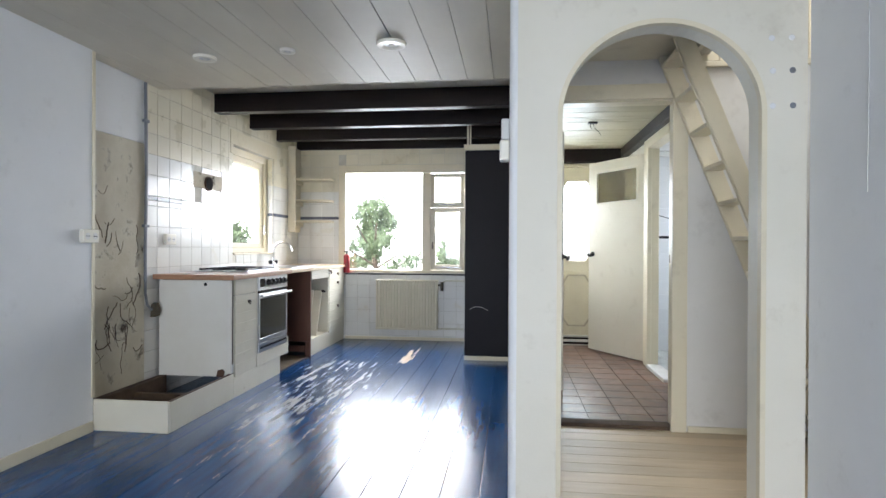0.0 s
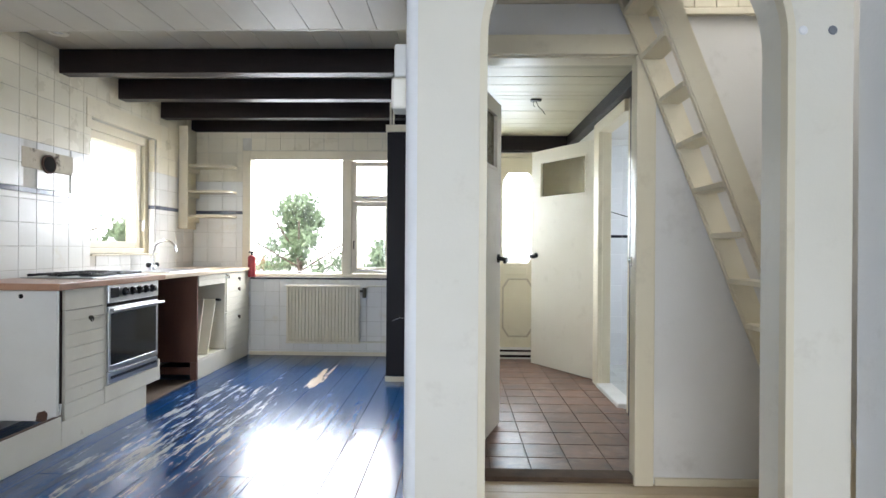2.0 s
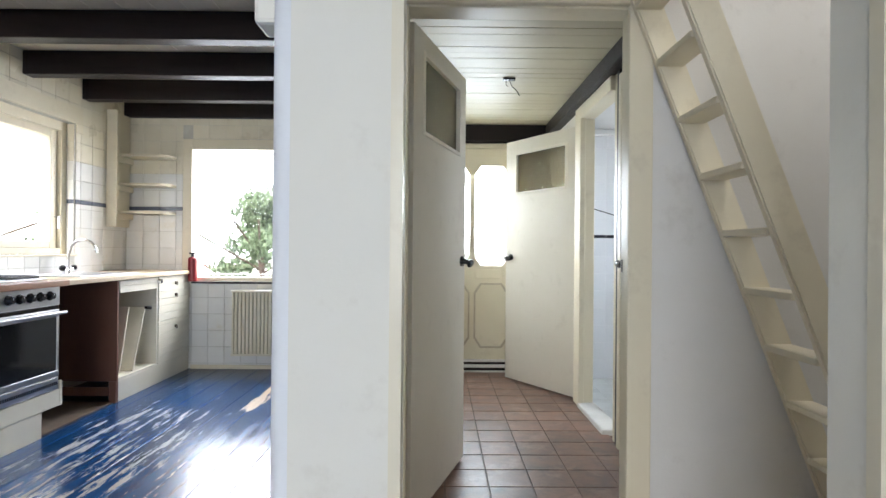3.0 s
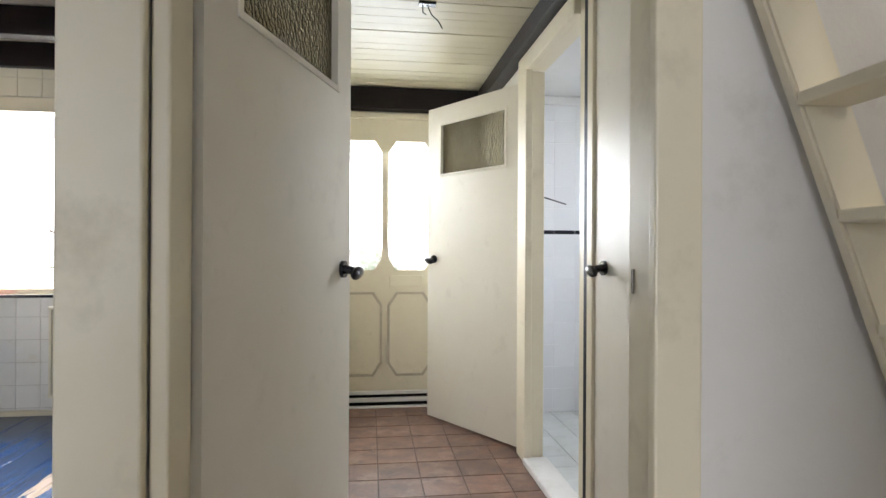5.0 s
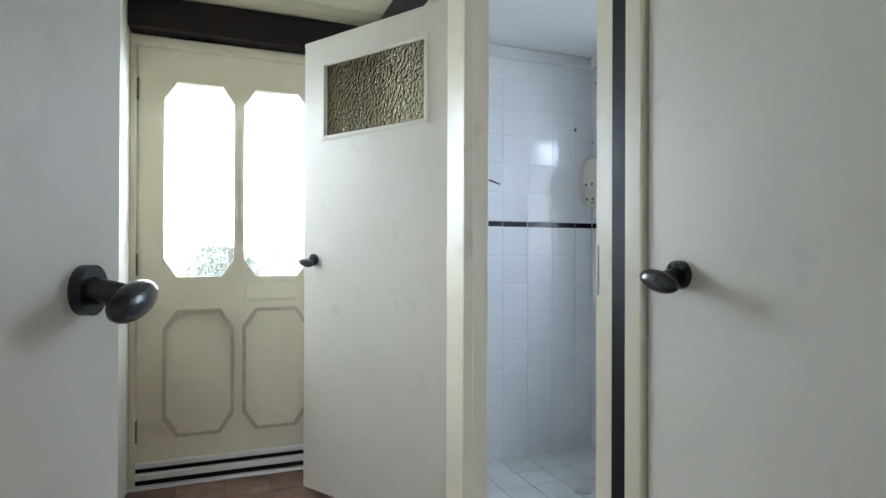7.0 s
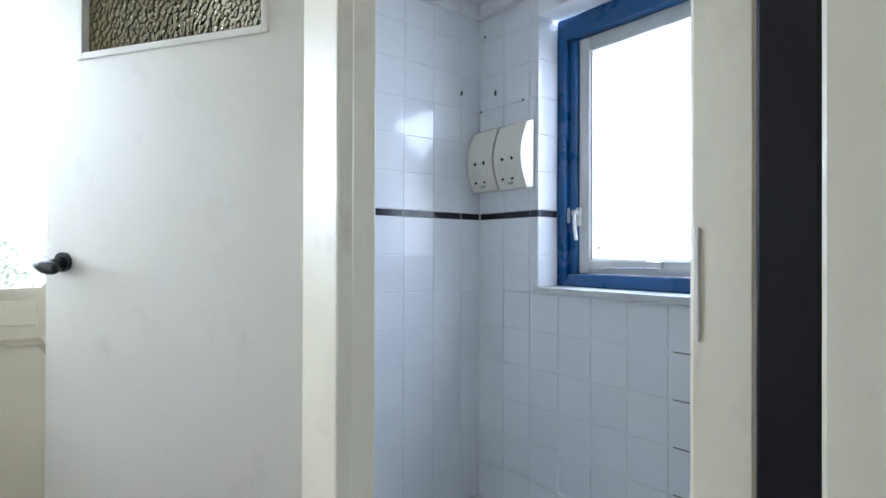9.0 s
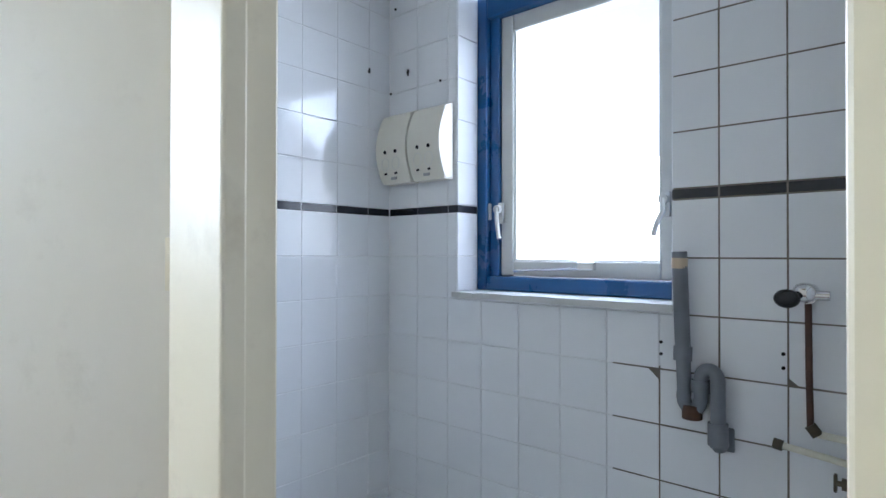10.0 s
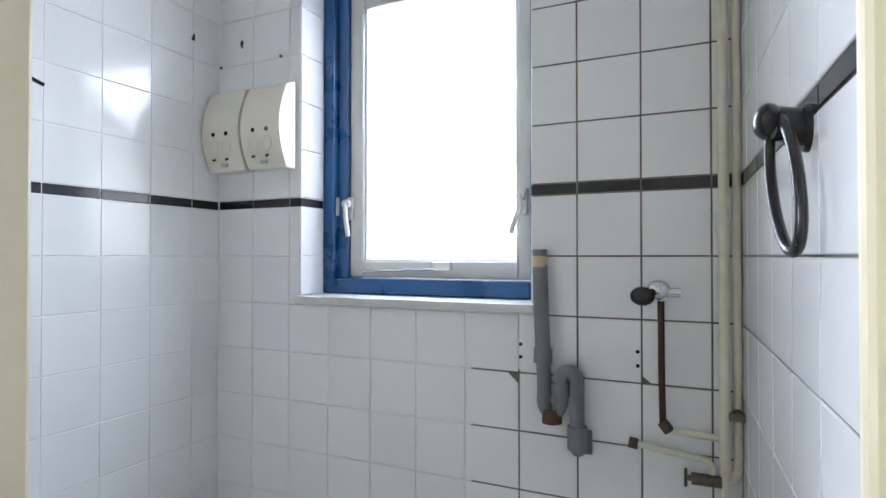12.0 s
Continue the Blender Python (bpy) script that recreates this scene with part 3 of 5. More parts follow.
# bathroom frame
structure(boxes("door_frame_bathroom", [(1.163, 1.201, 4.525, 4.685, 0, 2.133), (1.189, 1.201, 3.771, 3.835, 0, 2.133), (1.163, 1.201, 3.835, 4.525, 2.045, 2.133),
                                        (1.201, 1.279, 4.572, 4.646, 0, 2.05), (1.2015, 1.279, 3.796, 3.835, 0, 2.05), (1.263, 1.279, 3.8355, 3.862, 0, 2.05), (1.201, 1.279, 3.835, 4.572, 2.05, 2.09)], CREAM, bevel=0.005), "cream painted frame of the bathroom doorway", "door frame")
structure(box("threshold_bathroom", (1.157, 1.287, 3.93, 4.543, -0.02, 0.03), GREYWALL, bevel=0.01), "worn pale stone threshold of the bathroom", "threshold")
# toilet frame
structure(boxes("door_frame_toilet", [(1.172, 1.201, 3.665, 3.717, 0, 2.1), (1.172, 1.201, 2.93, 2.997, 0, 2.1), (1.172, 1.201, 2.997, 3.665, 2.035, 2.1)], CREAM, bevel=0.005), "cream painted frame of the toilet doorway", "door frame")

# ---- windows and doors ----


def pane(name, dims, material, parent):
    ob = box(name, dims, material, parent, bevel=0)
    ob.visible_shadow = False
    return ob


# kitchen end window
win = structure(thing("window_1", "wide cream wooden kitchen window over the radiator", "window"), "wide cream wooden kitchen window over the radiator", "window")
boxes("window_frame", [(-2.175, -2.09, 5.70, 5.86, 0.80, 2.095), (-2.09, -0.59, 5.70, 5.86, 2.0, 2.095), (-0.65, -0.575, 5.70, 5.86, 0.80, 2.0), (-1.155, -1.055, 5.735, 5.86, 0.83, 2.0), (-2.09, -0.65, 5.735, 5.86, 0.80, 0.835)], CREAM, win, bevel=0.006)
boxes("top_sash", [(-1.055, -1.01, 5.75, 5.82, 1.62, 1.99), (-0.70, -0.655, 5.75, 5.82, 1.62, 1.99), (-1.01, -0.70, 5.75, 5.82, 1.945, 1.99), (-1.055, -0.655, 5.745, 5.82, 1.585, 1.645)], CREAM, win, bevel=0.005)
boxes("side_sash", [(-1.055, -1.0, 5.75, 5.82, 0.84, 1.58), (-0.71, -0.655, 5.75, 5.82, 0.84, 1.58), (-1.0, -0.71, 5.75, 5.82, 1.53, 1.58), (-1.0, -0.71, 5.75, 5.82, 0.84, 0.90)], CREAM, win, bevel=0.005)
for d in ((-2.09, -1.155, 5.80, 5.805, 0.835, 2.0), (-1.01, -0.70, 5.785, 5.79, 1.645, 1.945), (-1.0, -0.71, 5.785, 5.79, 0.90, 1.53)):
    pane("pane", d, CLEAR, win)
tube("casement_stay", [(-0.98, 5.735, 0.872), (-0.80, 5.73, 0.872), (-0.68, 5.735, 0.868)], 0.006, CHROME, win, "chrome casement stay")
tube("top_stay", [(-0.95, 5.735, 1.625), (-0.80, 5.725, 1.615), (-0.74, 5.735, 1.628)], 0.006, CHROME, win, "chrome stay of the top light")
tube("latch", [(-1.03, 5.745, 1.17), (-1.03, 5.72, 1.17), (-1.03, 5.72, 1.09)], 0.007, BRASS, win, "dark window latch")
# sill of dark tiles
box("window_sill", (-2.09, -0.575, 5.69, 5.735, 0.775, 0.798), GROUT, win, bevel=0.001)

# kitchen side window
win2 = structure(thing("window_2", "cream wooden side window over the worktop", "window"), "cream wooden side window over the worktop", "window")
boxes("window_frame", [(-2.90, -2.76, 4.095, 4.13, 1.045, 2.07), (-2.90, -2.76, 4.93, 4.998, 1.045, 2.07), (-2.90, -2.76, 4.13, 4.93, 2.0, 2.07), (-2.90, -2.76, 4.13, 4.93, 1.045, 1.09)], CREAM, win2, bevel=0.006)
boxes("sash", [(-2.88, -2.79, 4.13, 4.17, 1.09, 2.0), (-2.88, -2.79, 4.85, 4.925, 1.09, 2.0), (-2.88, -2.79, 4.17, 4.85, 1.94, 2.0), (-2.88, -2.79, 4.17, 4.85, 1.09, 1.145)], CREAM, win2, bevel=0.006)
pane("pane", (-2.84, -2.835, 4.17, 4.85, 1.145, 1.94), CLEAR, win2)
box("window_sill", (-2.78, -2.675, 4.09, 5.0, 1.03, 1.044), CREAM, win2, bevel=0.004)
lat = tube("latch", [(-2.785, 4.89, 1.33), (-2.75, 4.89, 1.33), (-2.75, 4.885, 1.24)], 0.008, CHROME, win2, "silver window latch")
boxes("head_trim", [(-2.72, -2.688, 4.04, 4.094, 1.98, 2.0695), (-2.72, -2.688, 4.04, 5.08, 2.07, 2.20), (-2.72, -2.688, 5.001, 5.08, 2.0, 2.0695)], CREAM, win2, "cream boards round the window head", bevel=0.003)
boxes("reveal", [(-2.76, -2.703, 4.99, 4.997, 1.045, 2.07)], TILEK, win2, "white tiled reveal", bevel=0)

# bathroom window
win3 = structure(thing("window_3", "blue framed bathroom window with a pale sash", "window"), "blue framed bathroom window with a pale sash", "window")
boxes("window_frame", [(2.44, 2.56, 5.032, 5.0755, 0.94, 2.02), (2.44, 2.56, 4.3355, 4.371, 0.94, 2.02), (2.44, 2.56, 4.371, 5.032, 0.94, 0.99), (2.44, 2.56, 4.371, 5.032, 1.93, 2.02)], BLUEP, win3, "glossy dark blue window frame", bevel=0.005)
boxes("frame_step", [(2.462, 2.56, 4.992, 5.0315, 0.99, 1.93)], BLUEP, win3, "inner step of the blue frame", bevel=0.004)
boxes("sash", [(2.475, 2.53, 4.940, 4.992, 0.992, 1.93), (2.475, 2.53, 4.372, 4.418, 0.992, 1.93), (2.475, 2.53, 4.418, 4.940, 0.992, 1.047), (2.475, 2.53, 4.418, 4.940, 1.87, 1.93)], SASHW, win3, "grey white painted sash", bevel=0.006)
boxes("glazing_bead", [(2.484, 2.50, 4.933, 4.940, 1.045, 1.87), (2.484, 2.50, 4.418, 4.425, 1.045, 1.87), (2.484, 2.50, 4.425, 4.933, 1.045, 1.052)], SASHW, win3, bevel=0.002)
pane("pane", (2.502, 2.507, 4.418, 4.940, 1.045, 1.87), CLEAR, win3)
bm = bmesh.new()
n = 14
top = [(2.297 + 0.012 * math.sin(i * 1.9) * (i > 6), 4.325 + 0.762 * i / n) for i in range(n + 1)]
add_prism(bm, top + [(2.44, 5.087), (2.44, 4.325)], "z", 0.920, 0.939)
part("window_sill", bm, SASHW, win3, "cracked white painted sill")
for y, s in ((4.992, -1), (4.402, 1)):
    h = boxes("latch_plate", [(2.462, 2.476, y - 0.016, y + 0.016, 1.18, 1.255)], SASHW, win3, bevel=0.003)
    boxes("latch_keeper", [(2.452, 2.464, y - s * 0.04 - 0.008, y - s * 0.04 + 0.008, 1.195, 1.255)], SASHW, win3, bevel=0.003)
    bm = bmesh.new()
    add_cyl(bm, (2.445, y, 1.232), (2.475, y, 1.232), 0.014)
    add_tube(bm, [(2.448, y, 1.235), (2.442, y - 0.004, 1.20), (2.436, y - s * 0.0 + s * -0.012 * -1, 1.165), (2.432, y + s * 0.022, 1.125)], 0.0075, 10)
    part("latch_handle", bm, SASHW, win3, "white turn handle", True)
tube("stay_bar", [(2.462, 4.93, 1.012), (2.462, 4.70, 1.022), (2.458, 4.665, 1.022)], 0.004, CHROME, win3)
box("stay_catch", (2.452, 2.476, 4.62, 4.68, 1.018, 1.045), CHROME, win3, bevel=0.004)



def panel_door(name, label, hinge, free, z0, z1, glass=True, thick=0.038, back=0.07):
    """A flush door leaf from hinge to free edge with one figured pane high up; built along its own x."""
    d = thing(name, label, "door")
    d = tagged(d, kind="structure")
    h, f = Vector((*hinge, 0)), Vector((*free, 0))
    L = (f - h).length
    if glass:
        g0, g1, gz0, gz1 = 0.16 * L, 0.845 * L, 1.59, 1.91
        bars = [(0, g0, -thick, 0, z0, z1), (g1, L, -thick, 0, z0, z1), (g0, g1, -thick, 0, z0, gz0), (g0, g1, -thick, 0, gz1, z1)]
        bm = bmesh.new()
        for b in bars:
            add_box(bm, *b)
        bmesh.ops.remove_doubles(bm, verts=bm.verts, dist=1e-5)
        part("leaf", bm, DOORW, d)
        for s in (-thick - 0.006, 0.0):
            boxes("glazing_bead", [(g0 - 0.014, g0 + 0.004, s, s + 0.006, gz0 - 0.014, gz1 + 0.014), (g1 - 0.004, g1 + 0.014, s, s + 0.006, gz0 - 0.014, gz1 + 0.014), (g0 + 0.004, g1 - 0.004, s, s + 0.006, gz0 - 0.014, gz0 + 0.004), (g0 + 0.004, g1 - 0.004, s, s + 0.006, gz1 - 0.004, gz1 + 0.014)], DOORW, d, bevel=0.002)
        p = box("glass_pane", (g0, g1, -thick / 2 - 0.002, -thick / 2 + 0.002, gz0, gz1), FIGURED, d, "figured obscure glass with a tint darkened for shade behind", bevel=0)
    else:
        box("leaf", (0, L, -thick, 0, z0, z1), DOORW, d, bevel=0.002)
    for s, side in ((-1, -thick), (1, 0.0)):
        rose = cyl("handle_rose", (L - back, side, 1.045), (L - back, side + s * 0.012, 1.045), 0.026, BLACKM, d, "round black rose", seg=24)
        bm = bmesh.new()
        add_cyl(bm, (L - back, side + s * 0.01, 1.045), (L - back, side + s * 0.05, 1.038), 0.014, 0.012)
        vs = add_ball(bm, (L - back + 0.0, side + s * 0.050, 1.034), 0.055, 0.86, 0.26, 0.36, 20)
        bmesh.ops.rotate(bm, verts=vs, cent=(L - back, side + s * 0.05, 1.038), matrix=Matrix.Rotation(radians(-10), 3, "Y"))
        part("door_handle", bm, BLACKM, d, "black oval lever handle", True)
    for z in (0.22, 1.055, 1.83):
        bm = bmesh.new()
        add_cyl(bm, (0.0, 0.004, z - 0.045), (0.0, 0.004, z + 0.045), 0.007)
        add_box(bm, -0.03, 0.034, -0.001, 0.0025, z - 0.042, z + 0.042, bevel=0.0008)
        part("hinge", bm, CREAM, d, "paint-covered hinge", True)
    d.matrix_basis = pose(h.x, h.y, 0, 0, 0, math.degrees(math.atan2(f.y - h.y, f.x - h.x)))
    return d


panel_door("door_1", "open off-white hall door with a figured pane", (0.028, 2.785), (0.267, 3.527), 0.018, 2.0)
panel_door("door_2", "open off-white bathroom door with a figured pane", (1.198, 4.704), (0.747, 5.403), 0.014, 2.03)
panel_door("door_3", "closed off-white toilet door with a black handle", (1.183, 3.0), (1.183, 3.66), 0.014, 2.03, glass=False, back=0.085)

# toilet sign: plate with a plain standing figure shape
sg = thing("door_sign", "small grey plate with a dark pictogram on the toilet door", "sign")
sm = pose(1.1825, 3.0, 0, 0, 0, 90)
box("plate", (0.29, 0.34, 0.001, 0.003, 1.535, 1.695), GREYSIGN, sg, bevel=0.0006, m=sm)
boxes("pictogram", [(0.302, 0.328, 0.0032, 0.0042, 1.615, 1.655), (0.305, 0.313, 0.0032, 0.0042, 1.570, 1.615), (0.317, 0.325, 0.0032, 0.0042, 1.570, 1.615), (0.309, 0.321, 0.0032, 0.0042, 1.659, 1.672)], BLACKM, sg, bevel=0, m=sm)

sg2 = thing("door_sign", "second grey pictogram plate on the toilet door", "sign")
box("plate", (0.185, 0.235, 0.001, 0.003, 1.620, 1.780), GREYSIGN, sg2, bevel=0.0006, m=sm)
boxes("pictogram", [(0.197, 0.223, 0.0032, 0.0042, 1.700, 1.740), (0.205, 0.215, 0.0032, 0.0042, 1.655, 1.700), (0.204, 0.216, 0.0032, 0.0042, 1.744, 1.757)], BLACKM, sg2, bevel=0, m=sm)
tagged(box("strike_plate", (0.8800, 0.8825, 2.741, 2.752, 1.022, 1.07), BRASS, bevel=0.0006), "tarnished strike plate on the hall door frame", "strike plate")

# front door with octagonal lights
fd = tagged(thing("door_4", "cream front door with two eight-sided lights", "door"), kind="structure")
fy0, fy1 = 5.70, 5.745


def octagon(x0, x1, z0, z1, cxx, cz):
    return [(x0 + cxx, z0), (x1 - cxx, z0), (x1, z0 + cz), (x1, z1 - cz), (x1 - cxx, z1), (x0 + cxx, z1), (x0, z1 - cz), (x0, z0 + cz)]


def ring_prism(bm, outer, inner, axis, a0, a1):
    def at(u, v, a):
        return {"x": (a, u, v), "y": (u, a, v), "z": (u, v, a)}[axis]
    rows = [[bm.verts.new(at(u, v, a)) for u, v in o] for o, a in ((outer, a0), (outer, a1), (inner, a1), (inner, a0))]
    n = len(outer)
    for k in range(4):
        p, q = rows[k], rows[(k + 1) % 4]
        for i in range(n):
            bm.faces.new((p[i], p[(i + 1) % n], q[(i + 1) % n], q[i]))


bm = bmesh.new()
xs = (0.03, 0.463, 0.96)
lights = ((0.138, 0.452), (0.49, 0.806))
for (a, b), (o0, o1) in zip(lights, ((0.03, 0.463), (0.463, 0.96))):
    outer = [(a + 0.055, 0.93), (b - 0.055, 0.93), (o1, 0.93), (o1, 2.03), (b - 0.055, 2.03), (a + 0.055, 2.03), (o0, 2.03), (o0, 0.93)]
    ring_prism(bm, outer, octagon(a, b, 0.957, 1.88, 0.055, 0.085), "y", fy0, fy1)
add_box(bm, 0.03, 0.96, fy0, fy1, 0.02, 0.93)
part("leaf", bm, CREAM, fd)
for a, b in lights:
    bm = bmesh.new()
    ring_prism(bm, octagon(a - 0.014, b + 0.014, 0.943, 1.894, 0.058, 0.09), octagon(a + 0.004, b - 0.004, 0.961, 1.876, 0.054, 0.084), "y", fy0 - 0.012, fy0 + 0.002)
    part("light_moulding", bm, CREAM, fd)
    bm = bmesh.new()
    add_prism(bm, octagon(a, b, 0.957, 1.88, 0.055, 0.085), "y", 5.718, 5.724)
    g = part("pane", bm, FIGURED_PALE, fd, "pale figured glass")
    g.visible_shadow = False
    bm = bmesh.new()
    ring_prism(bm, octagon(a + 0.0, b - 0.0, 0.21, 0.805, 0.06, 0.09), octagon(a + 0.016, b - 0.016, 0.226, 0.789, 0.055, 0.084), "y", fy0 - 0.016, fy0 + 0.002)
    part("panel_moulding", bm, DIRTYC, fd, "raised eight-sided moulding")
boxes("letter_flap", [(0.50, 0.74, 5.692, 5.702, 0.845, 0.925)], CREAM, fd, "worn painted-over letter flap", bevel=0.004)
boxes("weather_strip", [(0.03, 0.96, 5.672, 5.70, 0.085, 0.108), (0.03, 0.96, 5.66, 5.70, 0.035, 0.062)], GREYWALL, fd, "grey weather strips at the foot", bevel=0.004)
boxes("strip_gap", [(0.03, 0.96, 5.688, 5.70, 0.062, 0.085), (0.03, 0.96, 5.685, 5.70, 0.0, 0.035)], DARKGAP, fd, "dark gaps between the strips", bevel=0)
for z in (0.25, 1.02, 1.83):
    cyl("hinge", (0.026, 5.693, z - 0.05), (0.026, 5.693, z + 0.05), 0.009, BRASS, fd, "tarnished hinge")
structure(boxes("door_frame_front", [(0.0, 0.028, 5.68, 5.76, 0, 2.06), (0.962, 0.99, 5.68, 5.76, 0, 2.06), (0.0, 0.99, 5.675, 5.76, 2.032, 2.075)], CREAM, bevel=0.005), "cream frame of the front door", "door frame")
structure(box("threshold_front", (0.0, 0.99, 5.64, 5.76, -0.02, 0.006), GREYWALL, bevel=0.004), "grey stone front doorstep", "threshold")

# ---- ladder ----
lad = thing("loft_ladder", "steep cream painted wooden loft ladder against the wall", "ladder")


def lx(z):
    return 1.655 - z / 2.56


for y in (2.60, 2.285):
    bm = bmesh.new()
    add_prism(bm, [(lx(0), 0.0), (lx(0) + 0.105, 0.0), (lx(2.6) + 0.105, 2.6), (lx(2.6), 2.6)], "y", y, y + 0.032)
    bmesh.ops.bevel(bm, geom=list(bm.edges), offset=0.006, segments=2, affect="EDGES")
    part("stile", bm, CREAM, lad)
for k in range(-3, 9):
    z = 1.80 - 0.206 * k
    if 0.05 < z:
        box("tread", (lx(z) + 0.0, lx(z) + 0.10, 2.317, 2.60, z - 0.024, z), CREAM, lad, bevel=0.004)

# ---- kitchen furniture ----
FX = -2.10   # front line of the units
# toe-kick box at the end of the row
tk = thing("open_plinth_box", "cream open plinth box with dirt inside, where a unit stood", "plinth")
box("front_board", (-2.585, FX - 0.002, 2.188, 2.206, 0, 0.188), CABW, tk, bevel=0.003)
box("side_board", (FX - 0.018, FX, 2.208, 2.97, 0, 0.182), CABW, tk, bevel=0.003)
box("rear_batten", (-2.675, -2.62, 2.21, 2.97, 0.0, 0.16), DUSTY, tk, bevel=0.004)
box("cross_batten", (-2.62, FX - 0.02, 2.60, 2.64, 0.0, 0.12), DUSTY, tk, bevel=0.004)
box("dirt", (-2.62, FX - 0.02, 2.21, 2.97, 0.001, 0.03), DUSTY, tk, "dust and rubble in the box", bevel=0.002)
box("top_lath", (-2.12, FX - 0.001, 2.208, 2.97, 0.1825, 0.188), DUSTY, tk, bevel=0.001)

cab = thing("base_cabinet", "scuffed cream base cabinet with a grooved door", "cabinet")
box("side_panel", (-2.66, FX - 0.004, 2.935, 2.955, 0.165, 0.862), SIDEW, cab, "scuffed white bare side with a hole", bevel=0.002)
box("body", (-2.66, FX - 0.04, 2.956, 3.35, 0.165, 0.86), DUSTY, cab, "dark open carcass edge", bevel=0.001)


def grooved_front(name, y0, y1, z0, z1, grooves, parent, x=FX, drawer=False):
    """One solid board whose face is stepped in at each groove."""
    prof = [(x - 0.018, z0), (x, z0)]
    for z in grooves:
        if z0 < z < z1:
            prof += [(x, z - 0.003), (x - 0.005, z - 0.001), (x - 0.005, z + 0.001), (x, z + 0.003)]
    prof += [(x, z1), (x - 0.018, z1)]
    bm = bmesh.new()
    add_prism(bm, prof, "y", y0 + 0.001, y1 - 0.001)
    return part(name, bm, CABW, parent)


def ring_pull(parent, y, z, x=FX):
    bm = bmesh.new()
    add_cyl(bm, (x, y, z), (x + 0.012, y, z), 0.013)
    add_ball(bm, (x + 0.013, y, z + 0.004), 0.008)
    pts = [(x + 0.012 + 0.004 * math.sin(a / 2), y + 0.015 * math.cos(a), z - 0.008 + 0.013 * math.sin(a)) for a in (2 * math.pi * i / 14 for i in range(15))]
    add_tube(bm, pts, 0.0028, 8)
    part("ring_pull", bm, BRASS, parent, "tarnished ring pull", True)


gr = [0.165 + 0.075 * k for k in range(1, 9)]
dr = grooved_front("door", 2.995, 3.335, 0.152, 0.745, gr, cab)
ring_pull(dr, 3.20, 0.688)
grooved_front("drawer_front", 2.995, 3.335, 0.75, 0.872, (), cab)
cyl("hole", (-2.30, 2.9345, 0.832), (-2.30, 2.9355, 0.832), 0.013, BLACKM, cab, "dark screw hole")
bm = bmesh.new()
add_prism(bm, [(-2.21, 0.167), (-2.155, 0.165), (-2.150, 0.205), (-2.165, 0.222), (-2.20, 0.212)], "y", 2.925, 2.9355)
part("broken_corner", bm, RUST, cab, "brown broken chipboard corner")
tube("loose_clip", [(FX - 0.01, 2.97, 0.19), (FX - 0.004, 2.965, 0.235), (FX - 0.01, 2.975, 0.245)], 0.006, SASHW, cab)

# long plinth under cabinet and cooker
pl = thing("plinth_board", "cream plinth boards under the units", "plinth")
box("near_board", (FX - 0.02, FX - 0.001, 2.972, 3.80, 0, 0.150), CABW, pl, bevel=0.002)
box("far_board", (FX - 0.03, FX - 0.008, 4.58, 5.70, 0, 0.150), CABW, pl, bevel=0.002)

# built-in oven
ov = thing("built_in_oven", "steel built-in oven with a dark glass door", "oven")
box("body", (-2.65, FX - 0.02, 3.352, 3.93, 0.245, 0.878), DARKGAP, ov, bevel=0.002)
box("control_panel", (FX - 0.02, FX + 0.012, 3.358, 3.925, 0.755, 0.872), STEEL, ov, bevel=0.004)
box("display", (FX + 0.011, FX + 0.0145, 3.375, 3.46, 0.785, 0.850), OVENG, ov, "black clock display", bevel=0.001)
for i in range(5):
    k = 3.52 + i * 0.078
    bm = bmesh.new()
    add_cyl(bm, (FX + 0.012, k, 0.816), (FX + 0.02, k, 0.816), 0.027)
    add_cyl(bm, (FX + 0.02, k, 0.816), (FX + 0.042, k, 0.816), 0.021, 0.018, 20)
    part("knob", bm, BLACKM, ov, "round black knob", True)
    box("knob_mark", (FX + 0.0425, FX + 0.0435, k - 0.002, k + 0.002, 0.818, 0.832), STEEL, ov, bevel=0)
boxes("vent_strip", [(FX - 0.01, FX + 0.008, 3.36, 3.923, 0.735, 0.75)], DARKGAP, ov, bevel=0.001)
boxes("door_frame", [(FX - 0.01, FX + 0.012, 3.36, 3.38, 0.37, 0.73), (FX - 0.01, FX + 0.012, 3.903, 3.923, 0.37, 0.73), (FX - 0.01, FX + 0.012, 3.38, 3.903, 0.688, 0.73), (FX - 0.01, FX + 0.012, 3.36, 3.923, 0.335, 0.37)], STEEL, ov, bevel=0.002)
box("glass_door", (FX - 0.008, FX + 0.008, 3.38, 3.903, 0.37, 0.688), OVENG, ov, "dark reflecting oven glass", bevel=0.001)
bm = bmesh.new()
add_box(bm, FX + 0.035, FX + 0.052, 3.35, 3.94, 0.703, 0.722, bevel=0.005)
for y in (3.38, 3.905):
    add_box(bm, FX + 0.01, FX + 0.04, y - 0.008, y + 0.008, 0.705, 0.72, bevel=0.002)
part("handle", bm, STEEL, ov, "steel bar handle")
box("lower_panel", (FX - 0.01, FX + 0.010, 3.36, 3.923, 0.258, 0.33), STEEL, ov, bevel=0.003)
bm = bmesh.new()
for i in range(34):
    add_box(bm, FX + 0.010, FX + 0.0115, 3.385 + i * 0.0155, 3.393 + i * 0.0155, 0.285, 0.303)
part("vent_slots", bm, DARKGAP, ov, "row of dark vent slots")
